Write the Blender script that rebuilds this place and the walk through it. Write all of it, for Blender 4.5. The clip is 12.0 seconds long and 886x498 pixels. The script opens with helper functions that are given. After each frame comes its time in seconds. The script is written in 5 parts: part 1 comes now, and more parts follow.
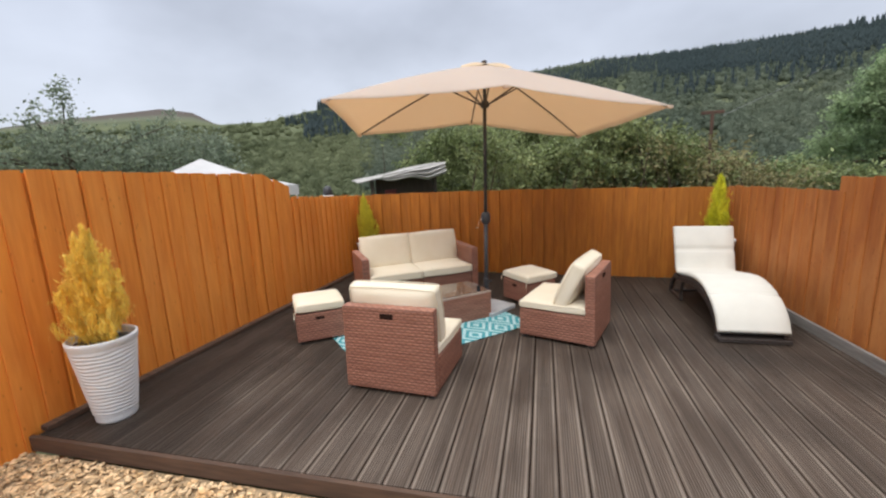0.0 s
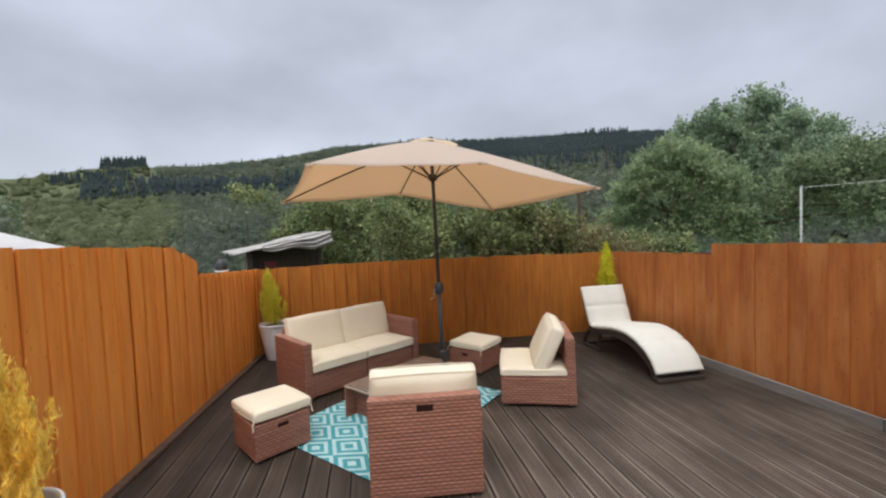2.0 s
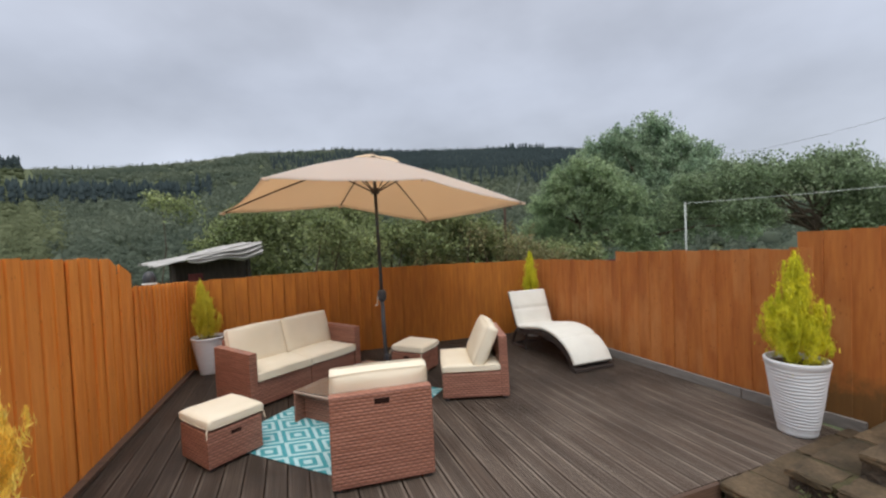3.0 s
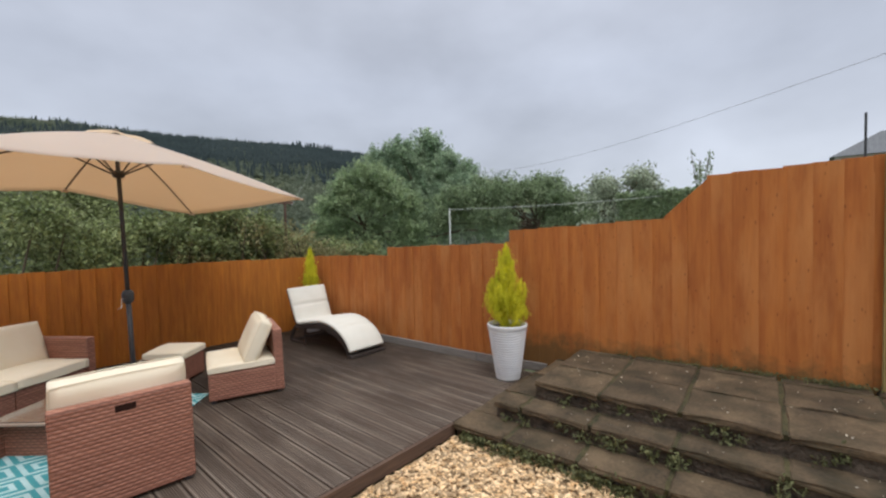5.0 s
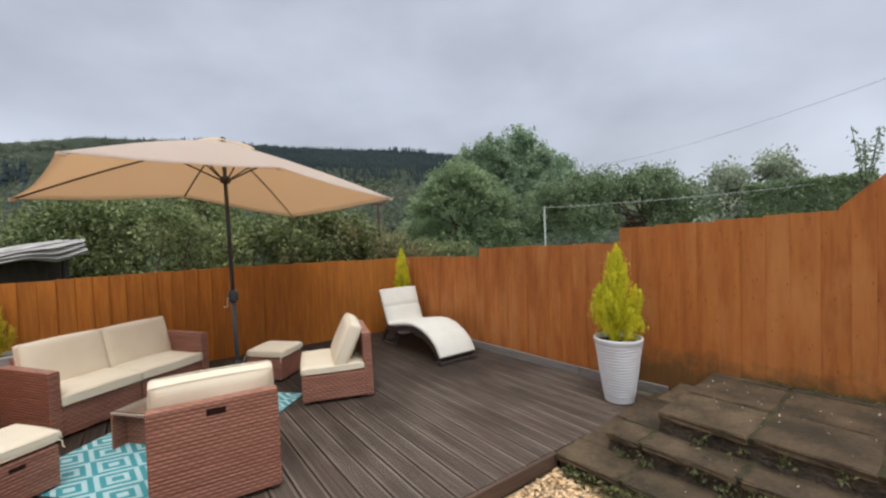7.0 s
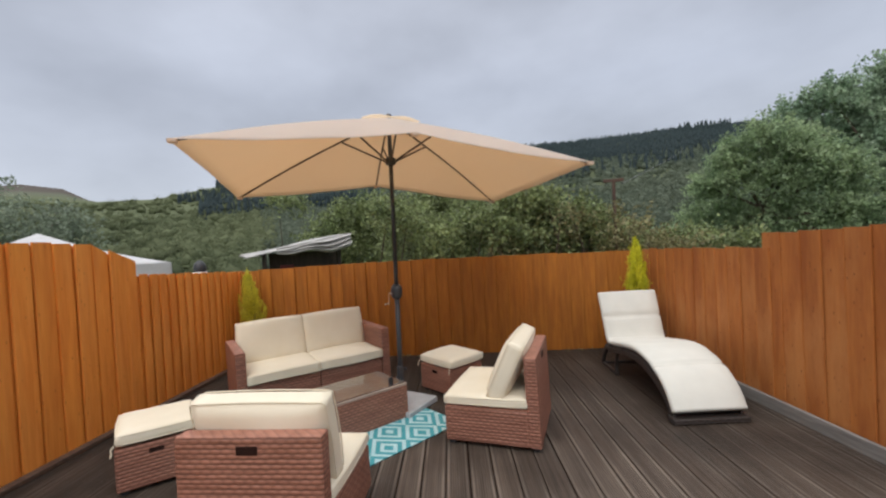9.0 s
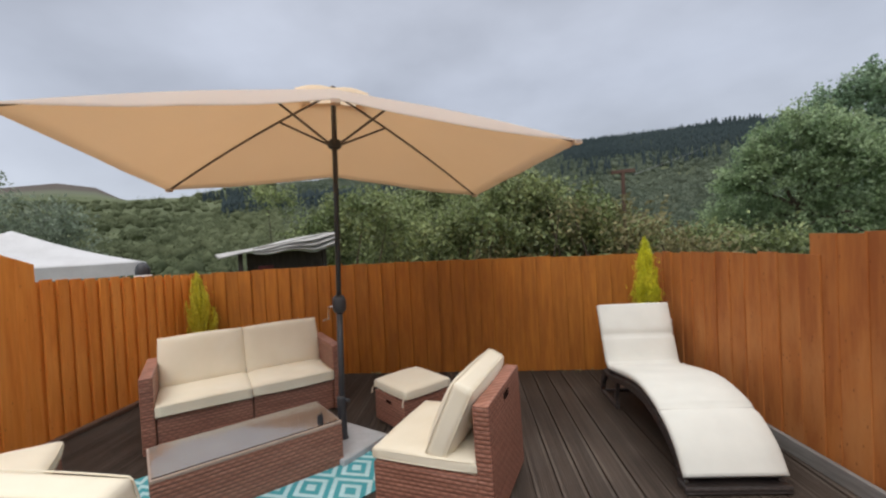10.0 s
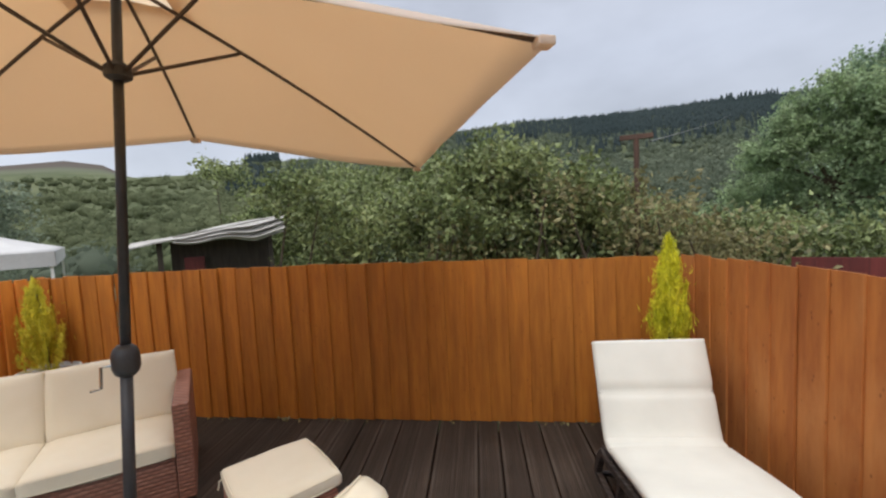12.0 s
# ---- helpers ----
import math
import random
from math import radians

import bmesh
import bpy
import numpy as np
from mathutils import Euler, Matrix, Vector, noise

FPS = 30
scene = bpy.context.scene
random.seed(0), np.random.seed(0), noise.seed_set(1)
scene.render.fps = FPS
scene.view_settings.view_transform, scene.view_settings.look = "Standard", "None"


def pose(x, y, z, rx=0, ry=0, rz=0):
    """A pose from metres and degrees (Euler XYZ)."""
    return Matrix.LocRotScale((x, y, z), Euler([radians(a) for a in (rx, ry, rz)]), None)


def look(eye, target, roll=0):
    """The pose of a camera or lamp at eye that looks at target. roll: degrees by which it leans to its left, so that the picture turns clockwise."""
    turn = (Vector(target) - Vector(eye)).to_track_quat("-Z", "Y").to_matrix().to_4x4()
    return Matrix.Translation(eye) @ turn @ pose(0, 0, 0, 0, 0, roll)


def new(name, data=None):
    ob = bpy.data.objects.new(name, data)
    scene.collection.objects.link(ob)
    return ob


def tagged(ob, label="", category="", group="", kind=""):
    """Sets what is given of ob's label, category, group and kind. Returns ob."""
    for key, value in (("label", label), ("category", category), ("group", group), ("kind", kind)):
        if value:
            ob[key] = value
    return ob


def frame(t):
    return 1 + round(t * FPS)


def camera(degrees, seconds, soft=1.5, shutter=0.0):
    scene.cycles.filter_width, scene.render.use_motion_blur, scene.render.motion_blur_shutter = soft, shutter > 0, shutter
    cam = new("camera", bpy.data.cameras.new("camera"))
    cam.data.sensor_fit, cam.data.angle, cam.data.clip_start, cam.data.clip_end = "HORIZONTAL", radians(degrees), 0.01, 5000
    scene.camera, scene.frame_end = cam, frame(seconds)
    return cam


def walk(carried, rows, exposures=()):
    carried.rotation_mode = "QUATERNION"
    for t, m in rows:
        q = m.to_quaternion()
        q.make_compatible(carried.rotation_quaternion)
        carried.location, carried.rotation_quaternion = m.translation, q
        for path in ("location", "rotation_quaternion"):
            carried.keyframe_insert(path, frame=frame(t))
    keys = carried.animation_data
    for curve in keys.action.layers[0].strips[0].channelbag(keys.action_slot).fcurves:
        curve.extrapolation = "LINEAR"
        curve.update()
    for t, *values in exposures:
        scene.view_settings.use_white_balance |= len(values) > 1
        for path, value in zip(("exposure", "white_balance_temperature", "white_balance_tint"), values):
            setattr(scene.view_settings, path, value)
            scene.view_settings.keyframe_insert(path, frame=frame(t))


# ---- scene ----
cam = camera(93.5, 12.0, soft=2.3)
METRES, EYE, TILT, LEAN, TURN = 6.5, 1.53, 0.0, 0.0, 13.7
ROWS = [
    (0.0, 0.0, 0.0, 0.0, -0.44, -10.85, 2.3),
    (0.5, -0.0515, 0.0213, 0.0068, -5.75, -9.09, 2.09),
    (1.0, -0.1024, 0.0334, 0.0124, -11.78, -6.68, 2.02),
    (1.5, -0.1457, 0.0599, 0.0103, -17.94, -4.29, 2.16),
    (2.0, -0.191, 0.0631, 0.0124, -23.77, -2.61, 2.29),
    (2.5, -0.2191, 0.0451, 0.0152, -28.9, -1.85, 2.37),
    (4.5, -0.2636, -0.0008, 0.0026, -53.28, -2.17, 1.77),
    (5.0, -0.2542, -0.0137, 0.0006, -62.34, -2.25, 1.45),
    (5.5, -0.2447, -0.0157, -0.0012, -69.85, -2.21, 1.1),
    (6.0, -0.2404, 0.0013, -0.0007, -71.21, -2.13, 0.96),
    (6.5, -0.2278, 0.0139, 0.001, -63.22, -2.04, 1.38),
    (7.0, -0.2076, 0.0187, 0.0004, -49.77, -1.88, 2.02),
    (7.5, -0.1736, 0.0243, -0.0002, -35.96, -1.65, 2.6),
    (9.5, 0.0688, 0.161, -0.019, -10.57, -1.05, 3.12),
    (10.0, 0.1088, 0.2097, -0.0171, -10.14, -1.18, 2.98),
    (10.5, 0.1398, 0.2579, -0.0141, -9.93, -1.65, 2.87),
    (11.0, 0.1654, 0.3034, -0.0078, -9.61, -2.41, 2.85),
    (11.5, 0.1943, 0.3487, -0.0045, -9.35, -3.32, 2.81),
    (12.0, 0.2322, 0.4029, -0.0038, -9.26, -4.09, 2.82),
]
walk(cam, [(t, pose(0, 0, EYE, TILT, LEAN, TURN) @ pose(METRES * x, METRES * y, METRES * z, 90 + pitch, roll, yaw)) for t, x, y, z, yaw, pitch, roll in ROWS], exposures=((0.0, 0.25), (1.0, 0.19), (2.5, 0.02), (7.5, 0.0), (10.5, -0.03), (12.0, 0.14)))

# ---- world, sun ----
SUN_EL, SUN_AZ = 58.0, 200.0
world = bpy.data.worlds.new("overcast_sky")
scene.world = world
world.use_nodes = True


def build_sky():
    nt = world.node_tree
    nt.nodes.clear()
    N, L = nt.nodes.new, nt.links.new
    out, bg = N("ShaderNodeOutputWorld"), N("ShaderNodeBackground")
    sky = N("ShaderNodeTexSky")
    sky.sky_type = "NISHITA"
    sky.sun_disc = False
    sky.sun_elevation, sky.sun_rotation = radians(SUN_EL), radians(SUN_AZ)
    tc, sep = N("ShaderNodeTexCoord"), N("ShaderNodeSeparateXYZ")
    L(tc.outputs["Generated"], sep.inputs[0])
    # overcast dome: even near the horizon, brighter towards the zenith
    ramp = N("ShaderNodeValToRGB")
    e = ramp.color_ramp.elements
    e[0].position, e[0].color = 0.0, (0.60, 0.645, 0.73, 1)
    e[1].position, e[1].color = 1.0, (1.55, 1.58, 1.65, 1)
    for p, c in ((0.12, (0.60, 0.64, 0.73, 1)), (0.32, (0.52, 0.56, 0.655, 1)), (0.52, (0.54, 0.575, 0.665, 1)), (0.72, (1.35, 1.38, 1.45, 1))):
        k = e.new(p)
        k.color = c
    L(sep.outputs["Z"], ramp.inputs["Fac"])
    mp = N("ShaderNodeMapping")
    mp.inputs["Scale"].default_value = (1.3, 1.3, 2.4)
    mp.inputs["Location"].default_value = (0.4, 1.3, 0.2)
    L(tc.outputs["Generated"], mp.inputs["Vector"])
    n1 = N("ShaderNodeTexNoise")
    n1.inputs["Scale"].default_value, n1.inputs["Detail"].default_value, n1.inputs["Roughness"].default_value = 1.6, 5.0, 0.48
    L(mp.outputs[0], n1.inputs["Vector"])
    cr = N("ShaderNodeMapRange")
    for k, v in (("From Min", 0.32), ("From Max", 0.7), ("To Min", 1.14), ("To Max", 0.74)):
        cr.inputs[k].default_value = v
    L(n1.outputs["Fac"], cr.inputs["Value"])
    mul = N("ShaderNodeMix")
    mul.data_type, mul.blend_type = "RGBA", "MULTIPLY"
    mul.inputs["Factor"].default_value = 1.0
    L(ramp.outputs["Color"], mul.inputs["A"])
    L(cr.outputs["Result"], mul.inputs["B"])
    dim = N("ShaderNodeMix")
    dim.data_type, dim.blend_type = "RGBA", "ADD"
    dim.inputs["Factor"].default_value = 0.012
    L(mul.outputs["Result"], dim.inputs["A"])
    L(sky.outputs["Color"], dim.inputs["B"])
    L(dim.outputs["Result"], bg.inputs["Color"])
    bg.inputs["Strength"].default_value = 1.0
    L(bg.outputs[0], out.inputs["Surface"])


build_sky()
sun = new("sun", bpy.data.lights.new("sun", "SUN"))
sun.data.energy, sun.data.angle, sun.data.color = 1.3, radians(45), (1.0, 0.96, 0.9)
sun.matrix_world = look((0, 0, 20), (0 - 20 * math.cos(radians(SUN_EL)) * math.sin(radians(SUN_AZ)), -20 * math.cos(radians(SUN_EL)) * math.cos(radians(SUN_AZ)), 20 - 20 * math.sin(radians(SUN_EL))))


# ---- materials ----
def mat(name, c1, c2, rough=0.7, scale=6.0, stretch=(1, 1, 1), bump=0.15, fine=80.0, vary=0.0, island=0.0, metal=0.0, spec=0.5, trans=0.0, dist=0.01, knots=0.0, glow=None, blotch=None):
    """Two tones mixed by coarse and fine noise, with relief; vary: difference between objects, island: between loose pieces."""
    m = bpy.data.materials.new(name)
    m.use_nodes = True
    nt = m.node_tree
    N, L = nt.nodes.new, nt.links.new
    b = nt.nodes["Principled BSDF"]
    tc, mp = N("ShaderNodeTexCoord"), N("ShaderNodeMapping")
    mp.inputs["Scale"].default_value = stretch
    info = N("ShaderNodeObjectInfo")
    L(tc.outputs["Object"], mp.inputs["Vector"])
    if vary:
        off = N("ShaderNodeMath")
        off.operation = "MULTIPLY"
        off.inputs[1].default_value = 37.0
        L(info.outputs["Random"], off.inputs[0])
        L(off.outputs[0], mp.inputs["Location"])
    n1, n2 = N("ShaderNodeTexNoise"), N("ShaderNodeTexNoise")
    for n, s, d in ((n1, scale, 5.0), (n2, fine, 3.0)):
        n.inputs["Scale"].default_value, n.inputs["Detail"].default_value = s, d
        L(mp.outputs[0], n.inputs["Vector"])
    add = N("ShaderNodeMath")
    add.operation = "MULTIPLY_ADD"
    add.inputs[1].default_value = 0.45
    L(n2.outputs["Fac"], add.inputs[0])
    L(n1.outputs["Fac"], add.inputs[2])
    rng = N("ShaderNodeMapRange")
    rng.inputs["From Min"].default_value, rng.inputs["From Max"].default_value = 0.5, 0.95
    L(add.outputs[0], rng.inputs["Value"])
    mix = N("ShaderNodeMix")
    mix.data_type = "RGBA"
    mix.inputs["A"].default_value, mix.inputs["B"].default_value = (*c1, 1), (*c2, 1)
    L(rng.outputs["Result"], mix.inputs["Factor"])
    col = mix.outputs["Result"]
    if vary or island:
        hsv = N("ShaderNodeHueSaturation")
        r = N("ShaderNodeMapRange")
        amount = vary or island
        r.inputs["To Min"].default_value, r.inputs["To Max"].default_value = 1 - amount, 1 + amount
        src = info.outputs["Random"] if vary else N("ShaderNodeNewGeometry").outputs["Random Per Island"]
        L(src, r.inputs["Value"])
        L(r.outputs["Result"], hsv.inputs["Value"])
        L(col, hsv.inputs["Color"])
        col = hsv.outputs["Color"]
    if blotch:
        # worn patches of another tone
        bn, bmp, br, bx = N("ShaderNodeTexNoise"), N("ShaderNodeMapping"), N("ShaderNodeMapRange"), N("ShaderNodeMix")
        bmp.inputs["Scale"].default_value = blotch[1]
        L(tc.outputs["Object"], bmp.inputs["Vector"])
        if vary:
            L(off.outputs[0], bmp.inputs["Location"])
        L(bmp.outputs[0], bn.inputs["Vector"])
        bn.inputs["Scale"].default_value, bn.inputs["Detail"].default_value, bn.inputs["Roughness"].default_value = 1.0, 6.0, 0.62
        for k, v in (("From Min", 0.48), ("From Max", 0.68), ("To Min", 0.0), ("To Max", blotch[2])):
            br.inputs[k].default_value = v
        L(bn.outputs["Fac"], br.inputs["Value"])
        bx.data_type = "RGBA"
        bx.inputs["B"].default_value = (*blotch[0], 1)
        L(br.outputs["Result"], bx.inputs["Factor"])
        L(col, bx.inputs["A"])
        col = bx.outputs["Result"]
    if knots:
        # dark knots with their own grain, a few to each board
        vo, km = N("ShaderNodeTexVoronoi"), N("ShaderNodeMapping")
        km.inputs["Scale"].default_value = (4.6, 4.6, 3.0)
        L(tc.outputs["Object"], km.inputs["Vector"])
        if vary:
            L(off.outputs[0], km.inputs["Location"])
        L(km.outputs[0], vo.inputs["Vector"])
        kr = N("ShaderNodeMapRange")
        for k, v in (("From Min", 0.035), ("From Max", 0.15), ("To Min", knots), ("To Max", 0.0)):
            kr.inputs[k].default_value = v
        L(vo.outputs["Distance"], kr.inputs["Value"])
        km2 = N("ShaderNodeMix")
        km2.data_type = "RGBA"
        km2.inputs["B"].default_value = (c1[0] * 0.36, c1[1] * 0.27, c1[2] * 0.3, 1)
        L(kr.outputs["Result"], km2.inputs["Factor"])
        L(col, km2.inputs["A"])
        col = km2.outputs["Result"]
    L(col, b.inputs["Base Color"])
    b.inputs["Roughness"].default_value, b.inputs["Metallic"].default_value = rough, metal
    b.inputs["Specular IOR Level"].default_value = spec
    bp = N("ShaderNodeBump")
    bp.inputs["Strength"].default_value, bp.inputs["Distance"].default_value = bump, dist
    L(add.outputs[0], bp.inputs["Height"])
    L(bp.outputs[0], b.inputs["Normal"])
    if trans:
        t, ms = N("ShaderNodeBsdfTranslucent"), N("ShaderNodeMixShader")
        ms.inputs[0].default_value = trans
        if glow:
            t.inputs["Color"].default_value = (*glow, 1)
        else:
            L(col, t.inputs["Color"])
        L(b.outputs[0], ms.inputs[1])
        L(t.outputs[0], ms.inputs[2])
        L(ms.outputs[0], nt.nodes["Material Output"].inputs["Surface"])
    return m


def weave_mat(name, c1, c2):
    """Flat synthetic rattan strands: rows of horizontal strands, each passing over and under."""
    m = mat(name, c1, c2, rough=0.5, scale=4.0, stretch=(1, 1, 19), bump=0.2, fine=16.0)
    nt = m.node_tree
    N, L = nt.nodes.new, nt.links.new
    b = nt.nodes["Principled BSDF"]
    tc = N("ShaderNodeTexCoord")
    sep = N("ShaderNodeSeparateXYZ")
    L(tc.outputs["Object"], sep.inputs[0])

    def op(kind, a, c=None, d=None):
        n = N("ShaderNodeMath")
        n.operation = kind
        for i, v in enumerate((a, c, d)):
            if v is None:
                continue
            if isinstance(v, (int, float)):
                n.inputs[i].default_value = v
            else:
                L(v, n.inputs[i])
        return n.outputs[0]

    row = op("MULTIPLY", sep.outputs["Z"], 2 * math.pi / 0.022)
    along = op("MULTIPLY", op("ADD", sep.outputs["X"], sep.outputs["Y"]), 2 * math.pi / 0.05)
    flip = op("MULTIPLY", op("FLOOR", op("DIVIDE", sep.outputs["Z"], 0.022)), math.pi)
    strand = op("ABSOLUTE", op("SINE", op("MULTIPLY", row, 0.5)))
    wave = op("MULTIPLY_ADD", op("SINE", op("ADD", along, flip)), 0.26, 0.62)
    h = op("MULTIPLY", strand, wave)
    # gaps and dips darkened in the colour, as shade between the strands
    dk, gap = N("ShaderNodeMix"), N("ShaderNodeMapRange")
    for k, v in (("From Min", 0.0), ("From Max", 0.55), ("To Min", 0.72), ("To Max", 0.0)):
        gap.inputs[k].default_value = v
    L(h, gap.inputs["Value"])
    dk.data_type = "RGBA"
    dk.inputs["B"].default_value = (c1[0] * 0.35, c1[1] * 0.35, c1[2] * 0.35, 1)
    L(b.inputs["Base Color"].links[0].from_socket, dk.inputs["A"])
    L(gap.outputs["Result"], dk.inputs["Factor"])
    L(dk.outputs["Result"], b.inputs["Base Color"])
    bp = N("ShaderNodeBump")
    bp.inputs["Strength"].default_value, bp.inputs["Distance"].default_value = 0.8, 0.005
    L(h, bp.inputs["Height"])
    old = b.inputs["Normal"].links[0].from_socket
    L(old, bp.inputs["Normal"])
    L(bp.outputs[0], b.inputs["Normal"])
    return m


def rug_mat():
    """Concentric teal and pale diamonds woven in rows."""
    m = mat("rug_weave", (0.36, 0.57, 0.60), (0.48, 0.68, 0.70), rough=0.85, scale=8, bump=0.3, fine=260)
    nt = m.node_tree
    N, L = nt.nodes.new, nt.links.new
    b = nt.nodes["Principled BSDF"]
    tc, sep = N("ShaderNodeTexCoord"), N("ShaderNodeSeparateXYZ")
    L(tc.outputs["Object"], sep.inputs[0])

    def op(kind, a, c=None):
        n = N("ShaderNodeMath")
        n.operation = kind
        for i, v in enumerate((a, c)):
            if v is None:
                continue
            if isinstance(v, (int, float)):
                n.inputs[i].default_value = v
            else:
                L(v, n.inputs[i])
        return n.outputs[0]

    u = op("PINGPONG", op("ADD", sep.outputs["X"], 5.0), 0.15)
    v = op("PINGPONG", op("ADD", sep.outputs["Y"], 5.1), 0.20)
    d = op("ADD", op("DIVIDE", u, 0.15), op("DIVIDE", v, 0.20))
    ring = op("GREATER_THAN", op("FRACT", op("MULTIPLY", d, 2.0)), 0.48)
    mix = N("ShaderNodeMix")
    mix.data_type = "RGBA"
    mix.inputs["B"].default_value = (0.055, 0.31, 0.35, 1)
    L(b.inputs["Base Color"].links[0].from_socket, mix.inputs["A"])
    L(ring, mix.inputs["Factor"])
    L(mix.outputs["Result"], b.inputs["Base Color"])
    return m


def moor_mat():
    """Rough pasture, pale moorland grass above it, brown heather on the highest ground."""
    m = mat("rough_hillside", (0.086, 0.105, 0.058), (0.165, 0.182, 0.104), 0.95, 0.014, (1, 1, 1), 0.3, 0.25, dist=2.0, spec=0.03)
    nt = m.node_tree
    N, L = nt.nodes.new, nt.links.new
    b = nt.nodes["Principled BSDF"]
    tc, sep = N("ShaderNodeTexCoord"), N("ShaderNodeSeparateXYZ")
    L(tc.outputs["Object"], sep.inputs[0])
    for lo, hi, tone in ((62.0, 86.0, (0.135, 0.146, 0.102)), (88.0, 112.0, (0.108, 0.092, 0.080))):
        r, mix = N("ShaderNodeMapRange"), N("ShaderNodeMix")
        r.inputs["From Min"].default_value, r.inputs["From Max"].default_value = lo, hi
        L(sep.outputs["Z"], r.inputs["Value"])
        mix.data_type = "RGBA"
        mix.inputs["B"].default_value = (*tone, 1)
        L(b.inputs["Base Color"].links[0].from_socket, mix.inputs["A"])
        L(r.outputs["Result"], mix.inputs["Factor"])
        L(mix.outputs["Result"], b.inputs["Base Color"])
    return m


def fence_algae(m):
    """Green-black algae in ragged patches on the low end of boards that stand on the damp landing."""
    nt = m.node_tree
    N, L = nt.nodes.new, nt.links.new
    b = nt.nodes["Principled BSDF"]
    geo, sep, n, add, r, mix = N("ShaderNodeNewGeometry"), N("ShaderNodeSeparateXYZ"), N("ShaderNodeTexNoise"), N("ShaderNodeMath"), N("ShaderNodeMapRange"), N("ShaderNodeMix")
    L(geo.outputs["Position"], sep.inputs[0])
    L(geo.outputs["Position"], n.inputs["Vector"])
    n.inputs["Scale"].default_value, n.inputs["Detail"].default_value, n.inputs["Roughness"].default_value = 7.0, 6.0, 0.65
    add.operation = "MULTIPLY_ADD"
    add.inputs[1].default_value = -1.7
    L(sep.outputs["Z"], add.inputs[0])
    L(n.outputs["Fac"], add.inputs[2])
    for k, v in (("From Min", -0.30), ("From Max", 0.05), ("To Min", 0.0), ("To Max", 0.75)):
        r.inputs[k].default_value = v
    L(add.outputs[0], r.inputs["Value"])
    mix.data_type = "RGBA"
    mix.inputs["B"].default_value = (0.085, 0.062, 0.018, 1)
    L(b.inputs["Base Color"].links[0].from_socket, mix.inputs["A"])
    L(r.outputs["Result"], mix.inputs["Factor"])
    L(mix.outputs["Result"], b.inputs["Base Color"])
    return m


def deck_mat():
    """Weathered decking: streaks along the board, pale worn ridges beside the joints."""
    m = mat("grey_brown_decking", (0.050, 0.0375, 0.030), (0.120, 0.092, 0.074), 0.66, 2.0, (30, 0.5, 30), 0.35, 9.0, vary=0.18, spec=0.25)
    nt = m.node_tree
    N, L = nt.nodes.new, nt.links.new
    b = nt.nodes["Principled BSDF"]
    tc, sep = N("ShaderNodeTexCoord"), N("ShaderNodeSeparateXYZ")
    L(tc.outputs["Object"], sep.inputs[0])

    def op(kind, a, c=None):
        n = N("ShaderNodeMath")
        n.operation = kind
        for i, v in enumerate((a, c)):
            if v is None:
                continue
            if isinstance(v, (int, float)):
                n.inputs[i].default_value = v
            else:
                L(v, n.inputs[i])
        return n.outputs[0]

    d = op("ABSOLUTE", op("SUBTRACT", op("ABSOLUTE", sep.outputs["X"]), 0.055))
    line = op("MAXIMUM", op("SUBTRACT", 1.0, op("DIVIDE", d, 0.008)), 0.0)
    # every reed is rubbed paler along its crest
    reed = op("POWER", op("ABSOLUTE", op("SINE", op("MULTIPLY", sep.outputs["X"], math.pi / 0.01333))), 3.0)
    rub = op("MAXIMUM", line, op("MULTIPLY", reed, 0.42))
    n = N("ShaderNodeTexNoise")
    n.inputs["Scale"].default_value = 1.0
    mp = N("ShaderNodeMapping")
    mp.inputs["Scale"].default_value = (9, 1.3, 9)
    info = N("ShaderNodeObjectInfo")
    L(op("MULTIPLY", info.outputs["Random"], 51.0), mp.inputs["Location"])
    L(tc.outputs["Object"], mp.inputs["Vector"])
    L(mp.outputs[0], n.inputs["Vector"])
    worn = N("ShaderNodeMapRange")
    for k, v in (("From Min", 0.36), ("From Max", 0.62), ("To Min", 0.22), ("To Max", 1.0)):
        worn.inputs[k].default_value = v
    L(n.outputs["Fac"], worn.inputs["Value"])
    # noisy darkening, smoother: wetter boards by left fence, painted-in shade towards the back one
    geo, dark_mask, wn, place = N("ShaderNodeNewGeometry"), N("ShaderNodeMapRange"), N("ShaderNodeTexNoise"), N("ShaderNodeSeparateXYZ")
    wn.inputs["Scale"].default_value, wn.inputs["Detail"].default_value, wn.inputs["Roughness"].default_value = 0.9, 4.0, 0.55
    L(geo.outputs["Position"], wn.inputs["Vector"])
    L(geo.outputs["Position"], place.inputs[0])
    near_fence = op("MAXIMUM", op("DIVIDE", op("SUBTRACT", -0.9, place.outputs["X"]), 1.6), op("DIVIDE", op("SUBTRACT", place.outputs["Y"], 2.7), 1.9))
    near_fence = op("MINIMUM", op("MAXIMUM", near_fence, -0.3), 1.0)
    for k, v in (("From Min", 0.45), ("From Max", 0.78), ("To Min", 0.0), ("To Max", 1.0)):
        dark_mask.inputs[k].default_value = v
    L(op("ADD", wn.outputs["Fac"], op("MULTIPLY", near_fence, 0.28)), dark_mask.inputs["Value"])
    mix = N("ShaderNodeMix")
    mix.data_type = "RGBA"
    mix.inputs["B"].default_value = (0.335, 0.288, 0.245, 1)
    L(b.inputs["Base Color"].links[0].from_socket, mix.inputs["A"])
    L(op("MULTIPLY", op("MULTIPLY", rub, worn.outputs["Result"]), op("SUBTRACT", 1.0, op("MULTIPLY", dark_mask.outputs["Result"], 0.55))), mix.inputs["Factor"])
